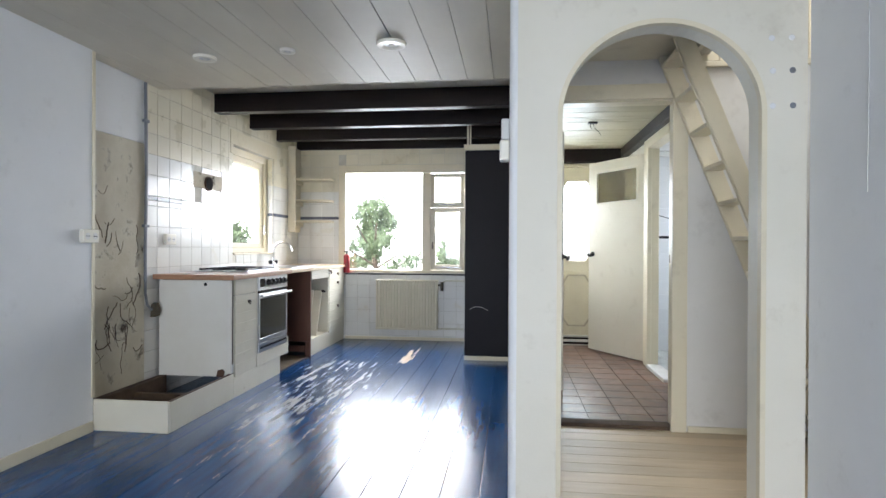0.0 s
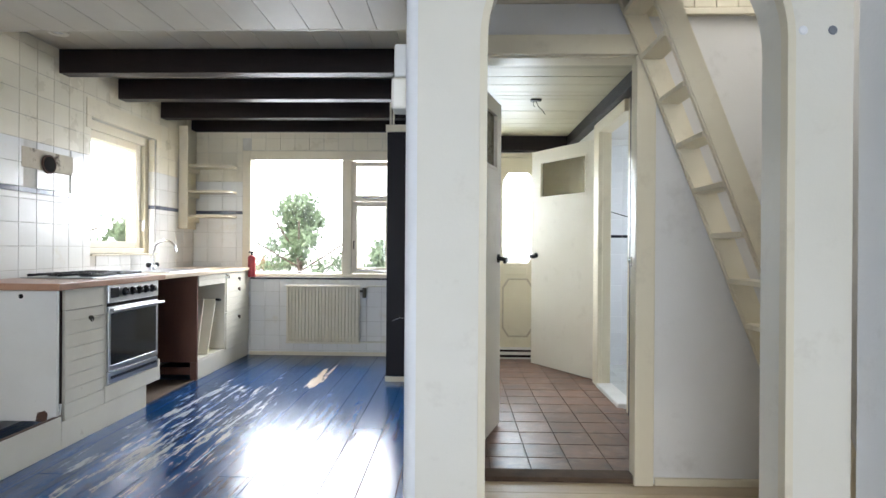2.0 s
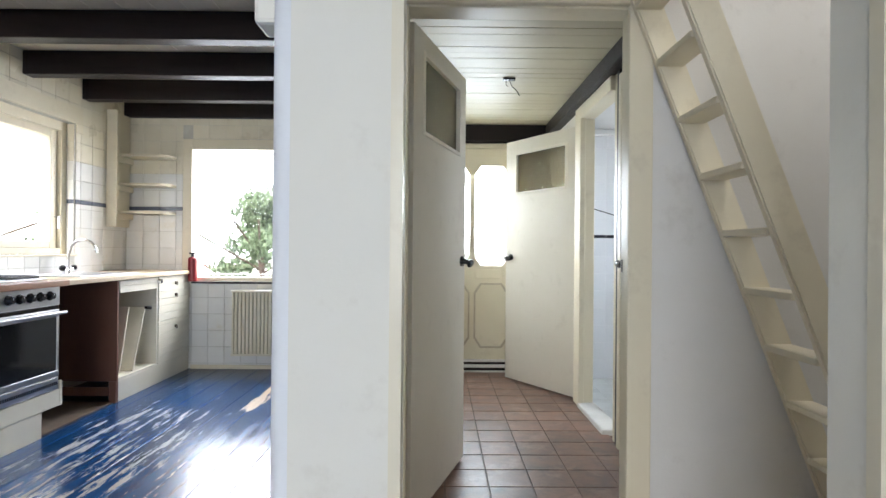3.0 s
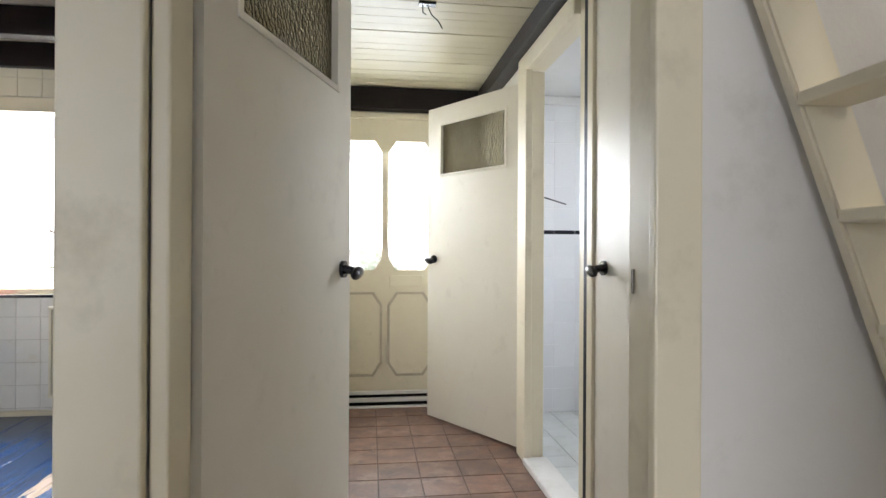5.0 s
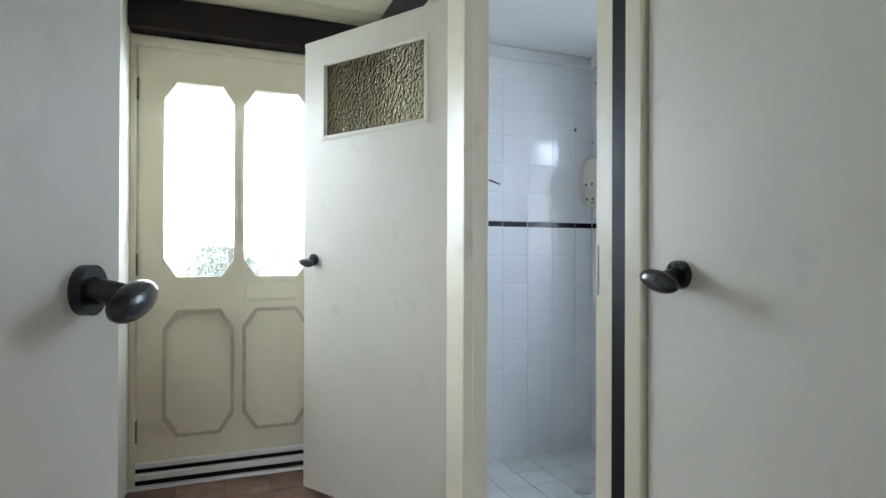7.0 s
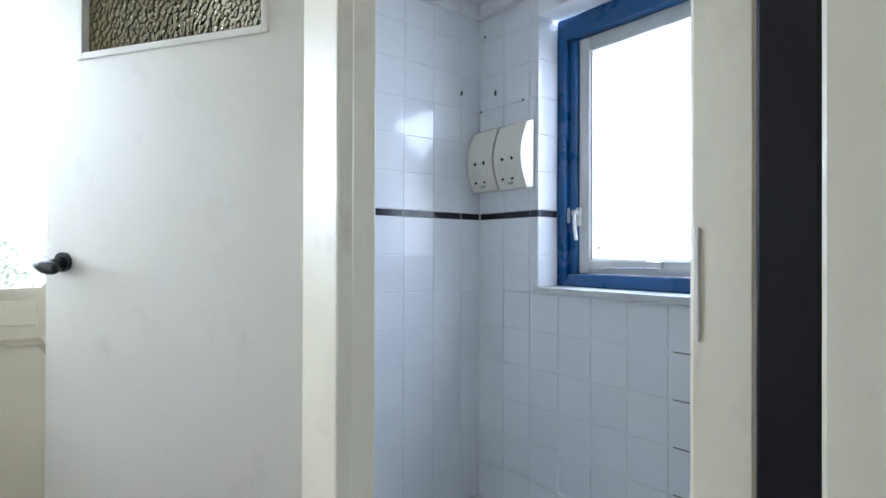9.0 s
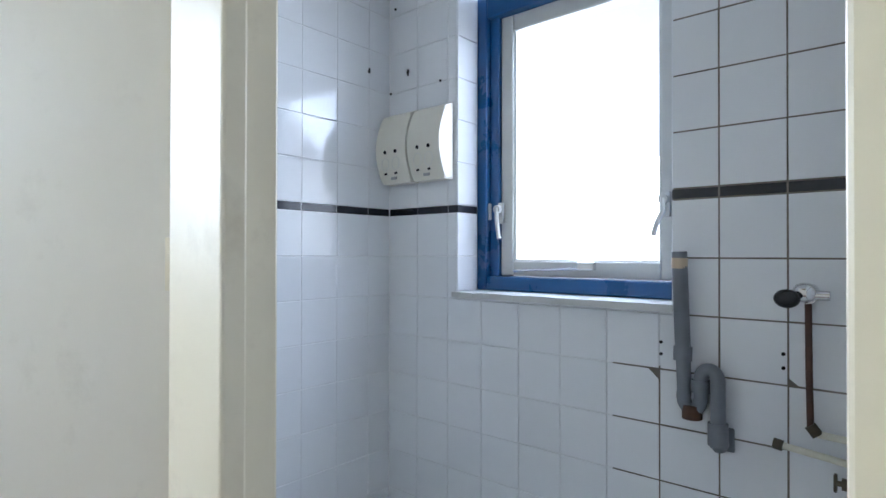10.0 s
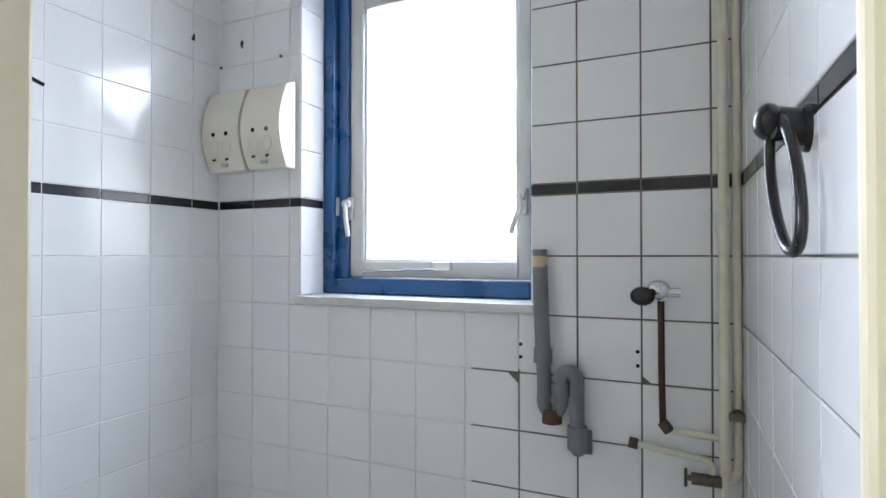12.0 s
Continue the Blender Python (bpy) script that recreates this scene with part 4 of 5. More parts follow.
boxes("cream_rail", [(FX - 0.02, FX + 0.004, 3.34, 3.96, 0.152, 0.252), (FX - 0.02, FX + 0.006, 3.94, 3.965, 0.152, 0.30)], CABW, ov, "cream board under the oven", bevel=0.003)
box("side_strip", (FX - 0.018, FX, 3.337, 3.357, 0.152, 0.872), CABW, ov, bevel=0.001)

# hob, lying on the worktop
hob = thing("gas_hob", "black gas hob let into the worktop", "hob")
box("plate", (-2.62, -2.17, 3.33, 3.93, 0.905, 0.912), STEEL, hob, "steel hob plate", bevel=0.003)
for y0 in (3.35, 3.65):
    bm = bmesh.new()
    for k in range(4):
        add_box(bm, -2.60, -2.20, y0 + 0.02 + k * 0.075, y0 + 0.028 + k * 0.075, 0.922, 0.932, bevel=0.002)
    for x in (-2.60, -2.41, -2.21):
        add_box(bm, x, x + 0.009, y0 + 0.01, y0 + 0.26, 0.914, 0.93, bevel=0.002)
    part("pan_support", bm, BLACKM, hob, "black iron pan support")
for x, y in ((-2.50, 3.47), (-2.30, 3.47), (-2.50, 3.78), (-2.30, 3.78)):
    cyl("burner", (x, y, 0.911), (x, y, 0.925), 0.04, BLACKM, hob)

# worktops
wt = thing("worktop", "worn brown worktop with bare wooden edge over the cooker", "worktop")
box("slab", (-2.69, FX + 0.035, 2.90, 3.98, 0.866, 0.903), WORKTOP, wt, bevel=0.004)
wt2 = thing("worktop", "pale worn worktop with sink at the window corner", "worktop")
box("slab", (-2.69, FX + 0.03, 3.982, 5.715, 0.868, 0.900), WORKPALE, wt2, bevel=0.004)
sk = thing("kitchen_sink", "shallow steel sink let into the worktop", "sink")
boxes("rim", [(-2.64, -2.2, 4.30, 4.33, 0.901, 0.906), (-2.64, -2.2, 4.98, 5.01, 0.901, 0.906), (-2.64, -2.61, 4.33, 4.98, 0.901, 0.906), (-2.23, -2.2, 4.33, 4.98, 0.901, 0.906), (-2.61, -2.23, 4.33, 4.98, 0.9005, 0.903)], STEEL, sk, bevel=0.001)
tp = thing("kitchen_tap", "chrome mixer tap with a tall curved spout", "tap")
bm = bmesh.new()
tx, ty = -2.60, 4.77
add_cyl(bm, (tx, ty, 0.90), (tx, ty, 0.96), 0.024, 0.02)
add_cyl(bm, (tx, ty - 0.05, 0.935), (tx, ty + 0.05, 0.935), 0.018)
part("body", bm, CHROME, tp, "", True)
spout = [(tx, ty, 0.95), (tx + 0.005, ty, 1.04)] + [(tx + 0.10 - 0.095 * math.cos(radians(a)), ty + 0.02, 1.07 + 0.085 * math.sin(radians(a))) for a in range(10, 166, 15)] + [(tx + 0.20, ty + 0.025, 1.06)]
tube("spout", spout, 0.011, CHROME, tp, seg=14)
for s in (-1, 1):
    bm = bmesh.new()
    add_ball(bm, (tx + 0.005, ty + s * 0.065, 0.945), 0.024, 1, 0.8, 0.9)
    part("tap_knob", bm, BLACKM, tp, "dark tap knob", True)

# bare chipboard side of the gap and the broken sink unit
su = thing("sink_cabinet", "broken cream sink unit with its door hanging inside", "cabinet")
box("side_panel", (-2.66, FX - 0.005, 4.555, 4.575, 0.15, 0.866), BROWNW, su, "bare brown chipboard side", bevel=0.002)
box("side_foot", (FX - 0.055, FX - 0.005, 4.545, 4.577, 0, 0.15), BROWNW, su, bevel=0.002)
box("side_rail", (-2.66, FX - 0.06, 4.545, 4.56, 0.05, 0.11), BROWNW, su, bevel=0.002)
box("back_panel", (-2.67, -2.655, 3.96, 5.13, 0.15, 0.866), BROWNW, su, "bare brown back", bevel=0.001)
box("floor_panel", (-2.65, FX - 0.01, 4.577, 5.125, 0.15, 0.168), CABW, su, bevel=0.002)
box("far_side", (-2.65, FX - 0.005, 5.108, 5.126, 0.168, 0.866), CABW, su, bevel=0.002)
grooved_front("false_drawer", 4.58, 5.105, 0.775, 0.862, (0.82,), su)
for y, tilt, x in ((4.80, 17, -2.16), (4.93, 24, -2.13)):
    bm = bmesh.new()
    add_box(bm, -0.30, 0.0, -0.008, 0.008, 0.0, 0.50, bevel=0.002, m=pose(x, y - 0.12, 0.172, -tilt, 0, 4))
    part("loose_door", bm, CABW, su, "cream door board leaning inside the unit")
cyl("bracket", (FX - 0.03, 4.99, 0.63), (FX - 0.03, 5.06, 0.62), 0.012, DARKGAP, su, "small dark hinge bracket")

du = thing("drawer_cabinet", "cream drawer unit with ring pulls", "cabinet")
box("body", (-2.66, FX - 0.02, 5.13, 5.70, 0.15, 0.866), CABW, du, bevel=0.002)
d1 = grooved_front("drawer_front", 5.135, 5.69, 0.50, 0.862, (0.56, 0.62, 0.68, 0.74, 0.80), du)
d2 = grooved_front("drawer_front", 5.135, 5.69, 0.155, 0.495, (0.22, 0.28, 0.34, 0.40, 0.46), du)
ring_pull(d1, 5.42, 0.80)
ring_pull(d1, 5.42, 0.70)
ring_pull(d2, 5.42, 0.43)
cyl("knob", (FX, 5.12, 0.83), (FX + 0.03, 5.12, 0.83), 0.018, CHROME, du, "loose steel knob")

# gap floor where a unit is missing
tagged(box("gap_floor_board", (-2.66, FX - 0.02, 3.82, 4.54, 0.001, 0.012), DUSTY, bevel=0.001), "dusty bare floor where a unit is missing", "floor board")

# extinguisher-like red cylinder on the worktop end
rb_ = thing("fire_extinguisher", "small red fire extinguisher on the windowsill corner", "fire extinguisher")
bm = bmesh.new()
add_cyl(bm, (-2.06, 5.66, 0.801), (-2.06, 5.66, 1.0), 0.038, seg=20)
add_ball(bm, (-2.06, 5.66, 1.0), 0.038, 1, 1, 0.6)
part("cylinder", bm, RED, rb_, "", True)
bm = bmesh.new()
add_cyl(bm, (-2.06, 5.66, 1.01), (-2.06, 5.66, 1.05), 0.013)
add_box(bm, -2.09, -2.04, 5.65, 5.67, 1.045, 1.06, bevel=0.003)
part("valve", bm, BLACKM, rb_, "black valve", True)

# corner shelves
sh = thing("corner_shelf", "cream three-tier corner shelf with rounded ends", "shelf")
box("upright", (-2.69, -2.655, 5.42, 5.70, 1.28, 2.283), CREAM, sh, bevel=0.004)
box("upright_edge", (-2.69, -2.60, 5.395, 5.42, 1.28, 2.283), CREAM, sh, bevel=0.004)
for z in (1.40, 1.645, 1.90):
    bm = bmesh.new()
    add_prism(bm, [(-2.655, 5.706), (-2.655, 5.50)] + arc(-2.335, 5.60, 0.10, -90, 0, 6) + [(-2.235, 5.706)], "z", z, z + 0.022)
    part("shelf_board", bm, CREAM, sh)
    box("cleat", (-2.655, -2.62, 5.44, 5.70, z - 0.05, z - 0.001), CREAM, sh, bevel=0.003)

# radiator
ra_ = thing("radiator", "cream ribbed panel radiator under the kitchen window", "radiator")
bm = bmesh.new()
x0, x1, z0, z1 = -1.69, -0.948, 0.134, 0.726
nr = 22
w = (x1 - x0) / nr
out = []
for i in range(nr):
    a = x0 + i * w
    out += [(a + 0.1 * w, 5.625), (a + 0.25 * w, 5.602), (a + 0.65 * w, 5.602), (a + 0.8 * w, 5.625)]
add_prism(bm, [(x0, 5.625)] + out + [(x1, 5.625), (x1, 5.655), (x0, 5.655)], "z", z0 + 0.02, z1 - 0.02)
part("panel", bm, RADW, ra_)
for zz in (z1 - 0.022, z0):
    box("rim", (x0 - 0.004, x1 + 0.004, 5.608, 5.66, zz, zz + 0.022), RADW, ra_, bevel=0.006)
for x in (x0 + 0.12, x1 - 0.12):
    box("bracket", (x - 0.015, x + 0.015, 5.655, 5.716, 0.3, 0.5), RADW, ra_, bevel=0.002)
bm = bmesh.new()
add_cyl(bm, (x1 + 0.045, 5.635, 0.60), (x1 + 0.045, 5.635, 0.70), 0.018)
add_cyl(bm, (x1, 5.635, 0.665), (x1 + 0.05, 5.635, 0.665), 0.011)
part("valve", bm, BRASS, ra_, "brass valve with a dark knob", True)
tube("supply_pipe", [(x1 + 0.045, 5.64, 0.69), (x1 + 0.08, 5.66, 0.715), (-0.56, 5.67, 0.715)], 0.009, PIPEC, ra_)
tube("return_pipe", [(x1, 5.64, 0.15), (-0.56, 5.66, 0.15)], 0.009, PIPEC, ra_)

# black cupboard
bc = thing("tall_cupboard", "tall black painted cupboard with a cream top board", "cupboard")
box("carcass", (-0.552, -0.118, 4.625, 5.69, 0.045, 2.065), BLACKP, bc, bevel=0.004)
box("top_board", (-0.565, -0.118, 4.615, 5.69, 2.067, 2.125), CREAM, bc, "cream top board", bevel=0.004)
box("foot_board", (-0.556, -0.118, 4.61, 4.624, 0.0, 0.042), CREAM, bc, "pale foot strip", bevel=0.003)
for x in (-0.53, -0.505):
    tube("pipe", [(x, 4.66, 2.126), (x, 4.66, 2.44)], 0.008, PIPEC, bc)
tube("scratch_wire", [(-0.50, 4.622, 0.50), (-0.44, 4.621, 0.53), (-0.38, 4.621, 0.52), (-0.32, 4.622, 0.49)], 0.0015, GREYWALL, bc, "thin grey hanging thread")

# spotlights in the board ceiling
def spotlight(x, y, r, name="ceiling_spotlight"):
    s = thing(name, "round white recessed ceiling spotlight, unlit", "spotlight", "ceiling spotlights")
    bm = bmesh.new()
    pr = [(0.45, -0.004), (0.6, -0.012), (0.95, -0.012), (1.0, -0.002), (1.0, 0.004)]
    ringv = [[bm.verts.new((r * q * math.cos(a), r * q * math.sin(a), h)) for a in (2 * math.pi * i / 28 for i in range(28))] for q, h in pr]
    for p, q in zip(ringv, ringv[1:]):
        for i in range(28):
            bm.faces.new((p[i], p[(i + 1) % 28], q[(i + 1) % 28], q[i]))
    part("rim", bm, PLASTIC, s, "", True)
    bm = bmesh.new()
    add_cyl(bm, (0, 0, -0.006), (0, 0, 0.0), r * 0.46, r * 0.5, 22)
    part("reflector", bm, STEEL, s, "dull metal reflector", True)
    bm = bmesh.new()
    add_cyl(bm, (0, 0, -0.009), (0, 0, -0.006), r * 0.2, seg=14)
    part("bulb", bm, GREYWALL, s, "", True)
    s.matrix_basis = pose(x, y, 2.27)


spotlight(-1.98, 2.36, 0.07)
spotlight(-1.42, 2.29, 0.045)
spotlight(-0.785, 2.25, 0.085)
spotlight(-2.48, 3.45, 0.06)
bpy.data.objects["ceiling_spotlight.003"].location.z = 2.447

# vent hole, sockets, conduit
vh = thing("vent_hole", "dark round vent hole with broken tiles round it", "vent")
cyl("tube", (-2.70, 3.657, 1.645), (-2.681, 3.657, 1.645), 0.062, RUST, vh, "rusty metal sleeve", seg=28)
cyl("opening", (-2.69, 3.657, 1.645), (-2.678, 3.657, 1.645), 0.052, DARKGAP, vh, "black opening", seg=28)
boxes("broken_plaster", [(-2.70, -2.692, 3.43, 3.90, 1.60, 1.73)], MOULD, vh, "bare mortar where tiles came off", bevel=0.002)


def socket(x, y, z, name, label, double=True, turn=0):
    s = thing(name, label, "socket")
    w = 0.062 if double else 0.04
    box("plate", (x, x + 0.03, y - w, y + w, z - 0.04, z + 0.04), PLASTIC, s, bevel=0.005)
    for k in ((-0.03, 0.03) if double else (0,)):
        bm = bmesh.new()
        add_cyl(bm, (x + 0.0295, y + k, z), (x + 0.031, y + k, z), 0.02, seg=20)
        part("outlet", bm, GREYWALL, s, "round outlet", True)
        for h in (-0.008, 0.008):
            cyl("pin_hole", (x + 0.0305, y + k + h, z), (x + 0.0315, y + k + h, z), 0.0035, BLACKM, s, seg=8)
    return s


socket(-2.694, 3.09, 1.16, "wall_socket", "ivory double wall socket on white tiles")
socket(-2.584, 2.135, 1.165, "wall_socket", "ivory double socket at the wall corner")
cd = thing("cable_conduit", "grey metal conduit and sagging cable down the wall", "conduit")
tube("conduit", [(-2.662, 2.775, 2.26), (-2.66, 2.78, 1.9), (-2.663, 2.79, 1.5), (-2.66, 2.775, 1.1), (-2.662, 2.78, 0.86)], 0.011, GREYPVC, cd)
tube("cable", [(-2.662, 2.78, 0.87), (-2.662, 2.78, 0.78), (-2.66, 2.80, 0.69), (-2.658, 2.84, 0.655), (-2.655, 2.88, 0.648), (-2.65, 2.90, 0.655)], 0.009, GREYPVC, cd)
for z in (1.98, 1.24):
    box("clip", (-2.675, -2.648, 2.755, 2.805, z, z + 0.02), GREYPVC, cd, bevel=0.003)
bm = bmesh.new()
add_prism(bm, [(2.84, 0.60), (2.90, 0.605), (2.915, 0.65), (2.88, 0.70), (2.85, 0.69)], "x", -2.665, -2.63)
part("cable_box", bm, BRASS, cd, "dark broken cable box")

# switches on the arch pier
sw = thing("wall_switch", "white switch box and thermostat on the pier", "switch")
box("upper_box", (-0.145, -0.109, 1.525, 1.59, 1.575, 1.665), SASHW, sw, bevel=0.006)
box("lower_box", (-0.152, -0.109, 1.52, 1.595, 1.485, 1.572), PLASTIC, sw, bevel=0.008)
# plaster spots left on the arch wall
for x, z, m_ in ((1.004, 1.82, GREYPVC), (1.006, 1.68, GREYPVC), (0.93, 1.82, WHITE), (0.93, 1.68, WHITE), (1.0, 1.95, WHITE), (0.925, 1.95, WHITE)):
    bm = bmesh.new()
    add_cyl(bm, (x, 1.4755, z), (x, 1.4795, z), 0.010, 0.014, 9)
    tagged(part("plaster_spot", bm, m_), "dab of old filler on the cream arch wall", "filler spot", "filler spots")
tagged(tube("wall_cable", [(1.057, 1.10, 2.26), (1.057, 1.09, 1.8), (1.057, 1.095, 1.30)], 0.002, SASHW), "thin white cable hanging on the side wall", "cable")

# hall ceiling hook with wires
hk = thing("ceiling_lamp_wire", "loose lamp wires hanging from the hall ceiling", "wire")
box("junction", (0.58, 0.66, 4.23, 4.27, 2.222, 2.236), BLACKM, hk, bevel=0.002)
tube("wire", [(0.62, 4.25, 2.224), (0.64, 4.25, 2.18), (0.67, 4.24, 2.15), (0.69, 4.25, 2.12)], 0.0028, BLACKM, hk)
tube("wire", [(0.60, 4.25, 2.224), (0.60, 4.25, 2.19), (0.615, 4.25, 2.18)], 0.0028, BLACKM, hk)

# ---- bathroom ----
def dispenser(y):
    d = thing("soap_dispenser", "ivory plastic curved wall dispenser with push buttons", "dispenser", "wall dispensers")
    bm = bmesh.new()
    prof = [(0.0, 1.335), (0.045, 1.335)] + [(0.045 + 0.035 * math.sin(radians(a)), 1.335 + 0.255 * a / 180) for a in range(15, 181, 15)] + [(0.0, 1.61)]
    add_prism(bm, [(2.321 - u, z) for u, z in prof], "y", y - 0.077, y + 0.077)
    bmesh.ops.bevel(bm, geom=[e for e in bm.edges if abs((e.verts[0].co - e.verts[1].co).y) < 1e-4], offset=0.004, segments=2, affect="EDGES")
    part("housing", bm, PLASTIC, d, "", True)
    for k in (-0.027, 0.027):
        bm = bmesh.new()
        add_cyl(bm, (2.246, y + k, 1.45), (2.24, y + k, 1.45), 0.007, seg=14)
        part("level_window", bm, BLACKM, d, "dark round level window", True)
        pts = [(2.2435, y + k + 0.019 * math.cos(a), 1.405 + 0.024 * math.sin(a)) for a in (2 * math.pi * i / 16 for i in range(17))]
        tube("button_outline", pts, 0.001, GREYWALL, d, seg=6)
        cyl("nozzle", (2.253, y + k, 1.372), (2.247, y + k + 0.008, 1.368), 0.004, BLACKM, d, seg=8)
    box("label", (2.259, 2.263, y - 0.015, y + 0.012, 1.348, 1.358), GREYSIGN, d, bevel=0)
    return d


dispenser(5.33)
dispenser(5.165)

st = thing("waste_trap", "grey plastic waste pipe with a looped trap", "waste pipe")
px = 2.286
tube("stand_pipe", [(px, 4.303, 1.078), (px, 4.294, 0.82)], 0.019, GREYPVC, st, seg=16)
cyl("tape_band", (px, 4.3025, 1.035), (px, 4.3022, 1.062), 0.0197, BAREW, st, "strip of brown tape")
cyl("collar", (px, 4.295, 0.80), (px, 4.294, 0.835), 0.0225, GREYPVC, st)
loop = [(px, 4.294, 0.82), (px, 4.291, 0.73)] + [(px, 4.272 + 0.021 * math.cos(radians(a)), 0.712 - 0.034 * math.sin(radians(a))) for a in range(10, 181, 17)] + [(px, 4.251, 0.74)] + [(px, 4.231 + 0.02 * math.cos(radians(a)), 0.757 + 0.026 * math.sin(radians(a))) for a in range(10, 181, 17)] + [(px, 4.211, 0.70), (px, 4.211, 0.64)]
tube("trap", loop, 0.0175, GREYPVC, st, seg=16)
cyl("drain_cap", (px, 4.272, 0.655), (px, 4.272, 0.69), 0.024, RUST, st, "rusty screw cap")
cyl("collar", (px, 4.251, 0.725), (px, 4.251, 0.755), 0.0235, GREYPVC, st)
cyl("outlet_collar", (px, 4.211, 0.60), (px, 4.211, 0.655), 0.0235, GREYPVC, st)
tube("wall_outlet", [(px, 4.211, 0.615), (px + 0.01, 4.211, 0.598), (2.325, 4.211, 0.60)], 0.02, GREYPVC, st)
box("wall_flange", (2.313, 2.322, 4.181, 4.238, 0.58, 0.64), GREYPVC, st, bevel=0.004)

tpb = thing("basin_tap", "old chrome wall tap with a black handle", "tap")
bm = bmesh.new()
add_cyl(bm, (2.322, 4.023, 0.985), (2.281, 4.023, 0.98), 0.02)
add_cyl(bm, (2.286, 4.026, 0.98), (2.286, 3.981, 0.98), 0.011)
add_ball(bm, (2.286, 4.028, 0.985), 0.026, 0.8, 1, 0.9)
part("body", bm, CHROME, tpb, "", True)
bm = bmesh.new()
add_ball(bm, (2.256, 4.059, 0.972), 0.03, 0.55, 0.9, 0.72)
part("handle", bm, BLACKM, tpb, "black tap handle", True)
tube("copper_pipe", [(2.293, 4.023, 0.965), (2.296, 4.022, 0.80), (2.298, 4.02, 0.675)], 0.0075, COPPER, tpb, "dark tarnished pipe")
pw = thing("water_pipes", "cream painted water pipes in the bathroom corner", "pipes")
tube("riser", [(2.293, 3.894, 0.01), (2.293, 3.894, 1.2), (2.293, 3.895, 2.15)], 0.0115, PIPEC, pw, seg=12)
tube("riser", [(2.303, 3.923 - 0.055, 0.64), (2.303, 3.868, 1.2), (2.303, 3.868, 2.15)], 0.009, PIPEC, pw, seg=12)
tube("bend", [(2.303, 3.868, 0.645), (2.299, 3.868, 0.60), (2.293, 3.881, 0.578), (2.291, 3.901, 0.572)], 0.009, PIPEC, pw)
tube("branch", [(2.298, 4.006, 0.668), (2.298, 3.896, 0.662)], 0.008, PIPEC, pw)
tube("branch", [(2.298, 4.076, 0.628), (2.297, 3.926, 0.612), (2.295, 3.92, 0.60), (2.293, 3.919, 0.58)], 0.008, PIPEC, pw)
for p, q in (((2.298, 4.021, 0.685), (2.298, 4.006, 0.665)), ((2.298, 4.094, 0.63), (2.298, 4.074, 0.627))):
    cyl("fitting", p, q, 0.0125, BRASS, pw, "dark brass fitting")
bm = bmesh.new()
add_cyl(bm, (2.286, 3.961, 0.572), (2.288, 3.901, 0.572), 0.013)
add_cyl(bm, (2.286, 3.971, 0.572), (2.286, 3.961, 0.572), 0.006)
add_box(bm, 2.279, 2.293, 3.969, 3.976, 0.552, 0.592, bevel=0.003)
part("stop_valve", bm, BRASS, pw, "dark stop valve", True)
bm = bmesh.new()
add_ball(bm, (2.293, 3.869, 0.72), 0.012)
add_cyl(bm, (2.271, 3.869, 0.72), (2.301, 3.869, 0.72), 0.007)
add_box(bm, 2.265, 2.272, 3.851, 3.887, 0.712, 0.728, bevel=0.002)
part("stop_valve", bm, BRASS, pw, "dark stop valve", True)
for z in (0.86, 1.17):
    cyl("coupling", (2.293, 3.894, z), (2.293, 3.894, z + 0.03), 0.0135, PIPEC, pw)

# towel ring on the side wall: short arm and black oval loop
gb = thing("towel_ring", "black plastic towel ring on a short wall arm", "towel ring")
bm = bmesh.new()
add_cyl(bm, (1.668, 3.816, 1.205), (1.668, 3.832, 1.205), 0.03, 0.026, 24)
add_cyl(bm, (1.668, 3.828, 1.206), (1.664, 3.862, 1.214), 0.021, 0.019, 20)
add_ball(bm, (1.663, 3.866, 1.215), 0.022, 1.15, 0.75, 0.95, 18)
part("wall_plate", bm, BLACKM, gb, "", True)
lp = []
for i in range(41):
    a = 2 * math.pi * i / 40
    lp.append((1.632 + 0.030 * math.cos(a) - 0.040 * math.sin(a), 3.854 + 0.004 * math.cos(a) - 0.008 * math.sin(a), 1.142 + 0.076 * math.cos(a)))
bm = bmesh.new()
add_tube(bm, lp, 0.0062, 12)
part("loop", bm, BLACKM, gb, "glossy black oval ring", True)

# small hooks, screws, wires on the tiles
for x, y, z, wall_x in ((2.208, 5.407, 1.752, False), (2.314, 5.308, 1.752, True)):
    pts = [(x, y, z + 0.018), (x, y, z), (x - (0 if wall_x else 0.012), y - (0.012 if not wall_x else 0), z - 0.004), (x - 0.018, y - 0.014, z)]
    tagged(tube("wall_hook", pts, 0.0035, BLACKM, seg=8), "small black hook screwed into white tiles", "hook", "wall hooks")
tagged(tube("loose_wire", [(1.262, 5.10, 1.484), (1.35, 5.10, 1.466), (1.45, 5.10, 1.436), (1.587, 5.10, 1.396)], 0.004, BLACKM, seg=8), "stiff black wire sticking out of the bathroom wall", "wire")
for x, y, z in ((2.317, 5.405, 1.695), (2.317, 5.149, 1.697), (2.317, 4.361, 0.836), (2.317, 4.361, 0.804), (2.317, 4.076, 0.837), (2.317, 4.076, 0.804), (2.317, 5.38, 2.02)):
    tagged(cyl("plug_hole", (x + 0.003, y, z), (x - 0.001, y, z), 0.0045, BLACKM, seg=10), "dark drilled hole in a white tile", "hole", "drilled holes")
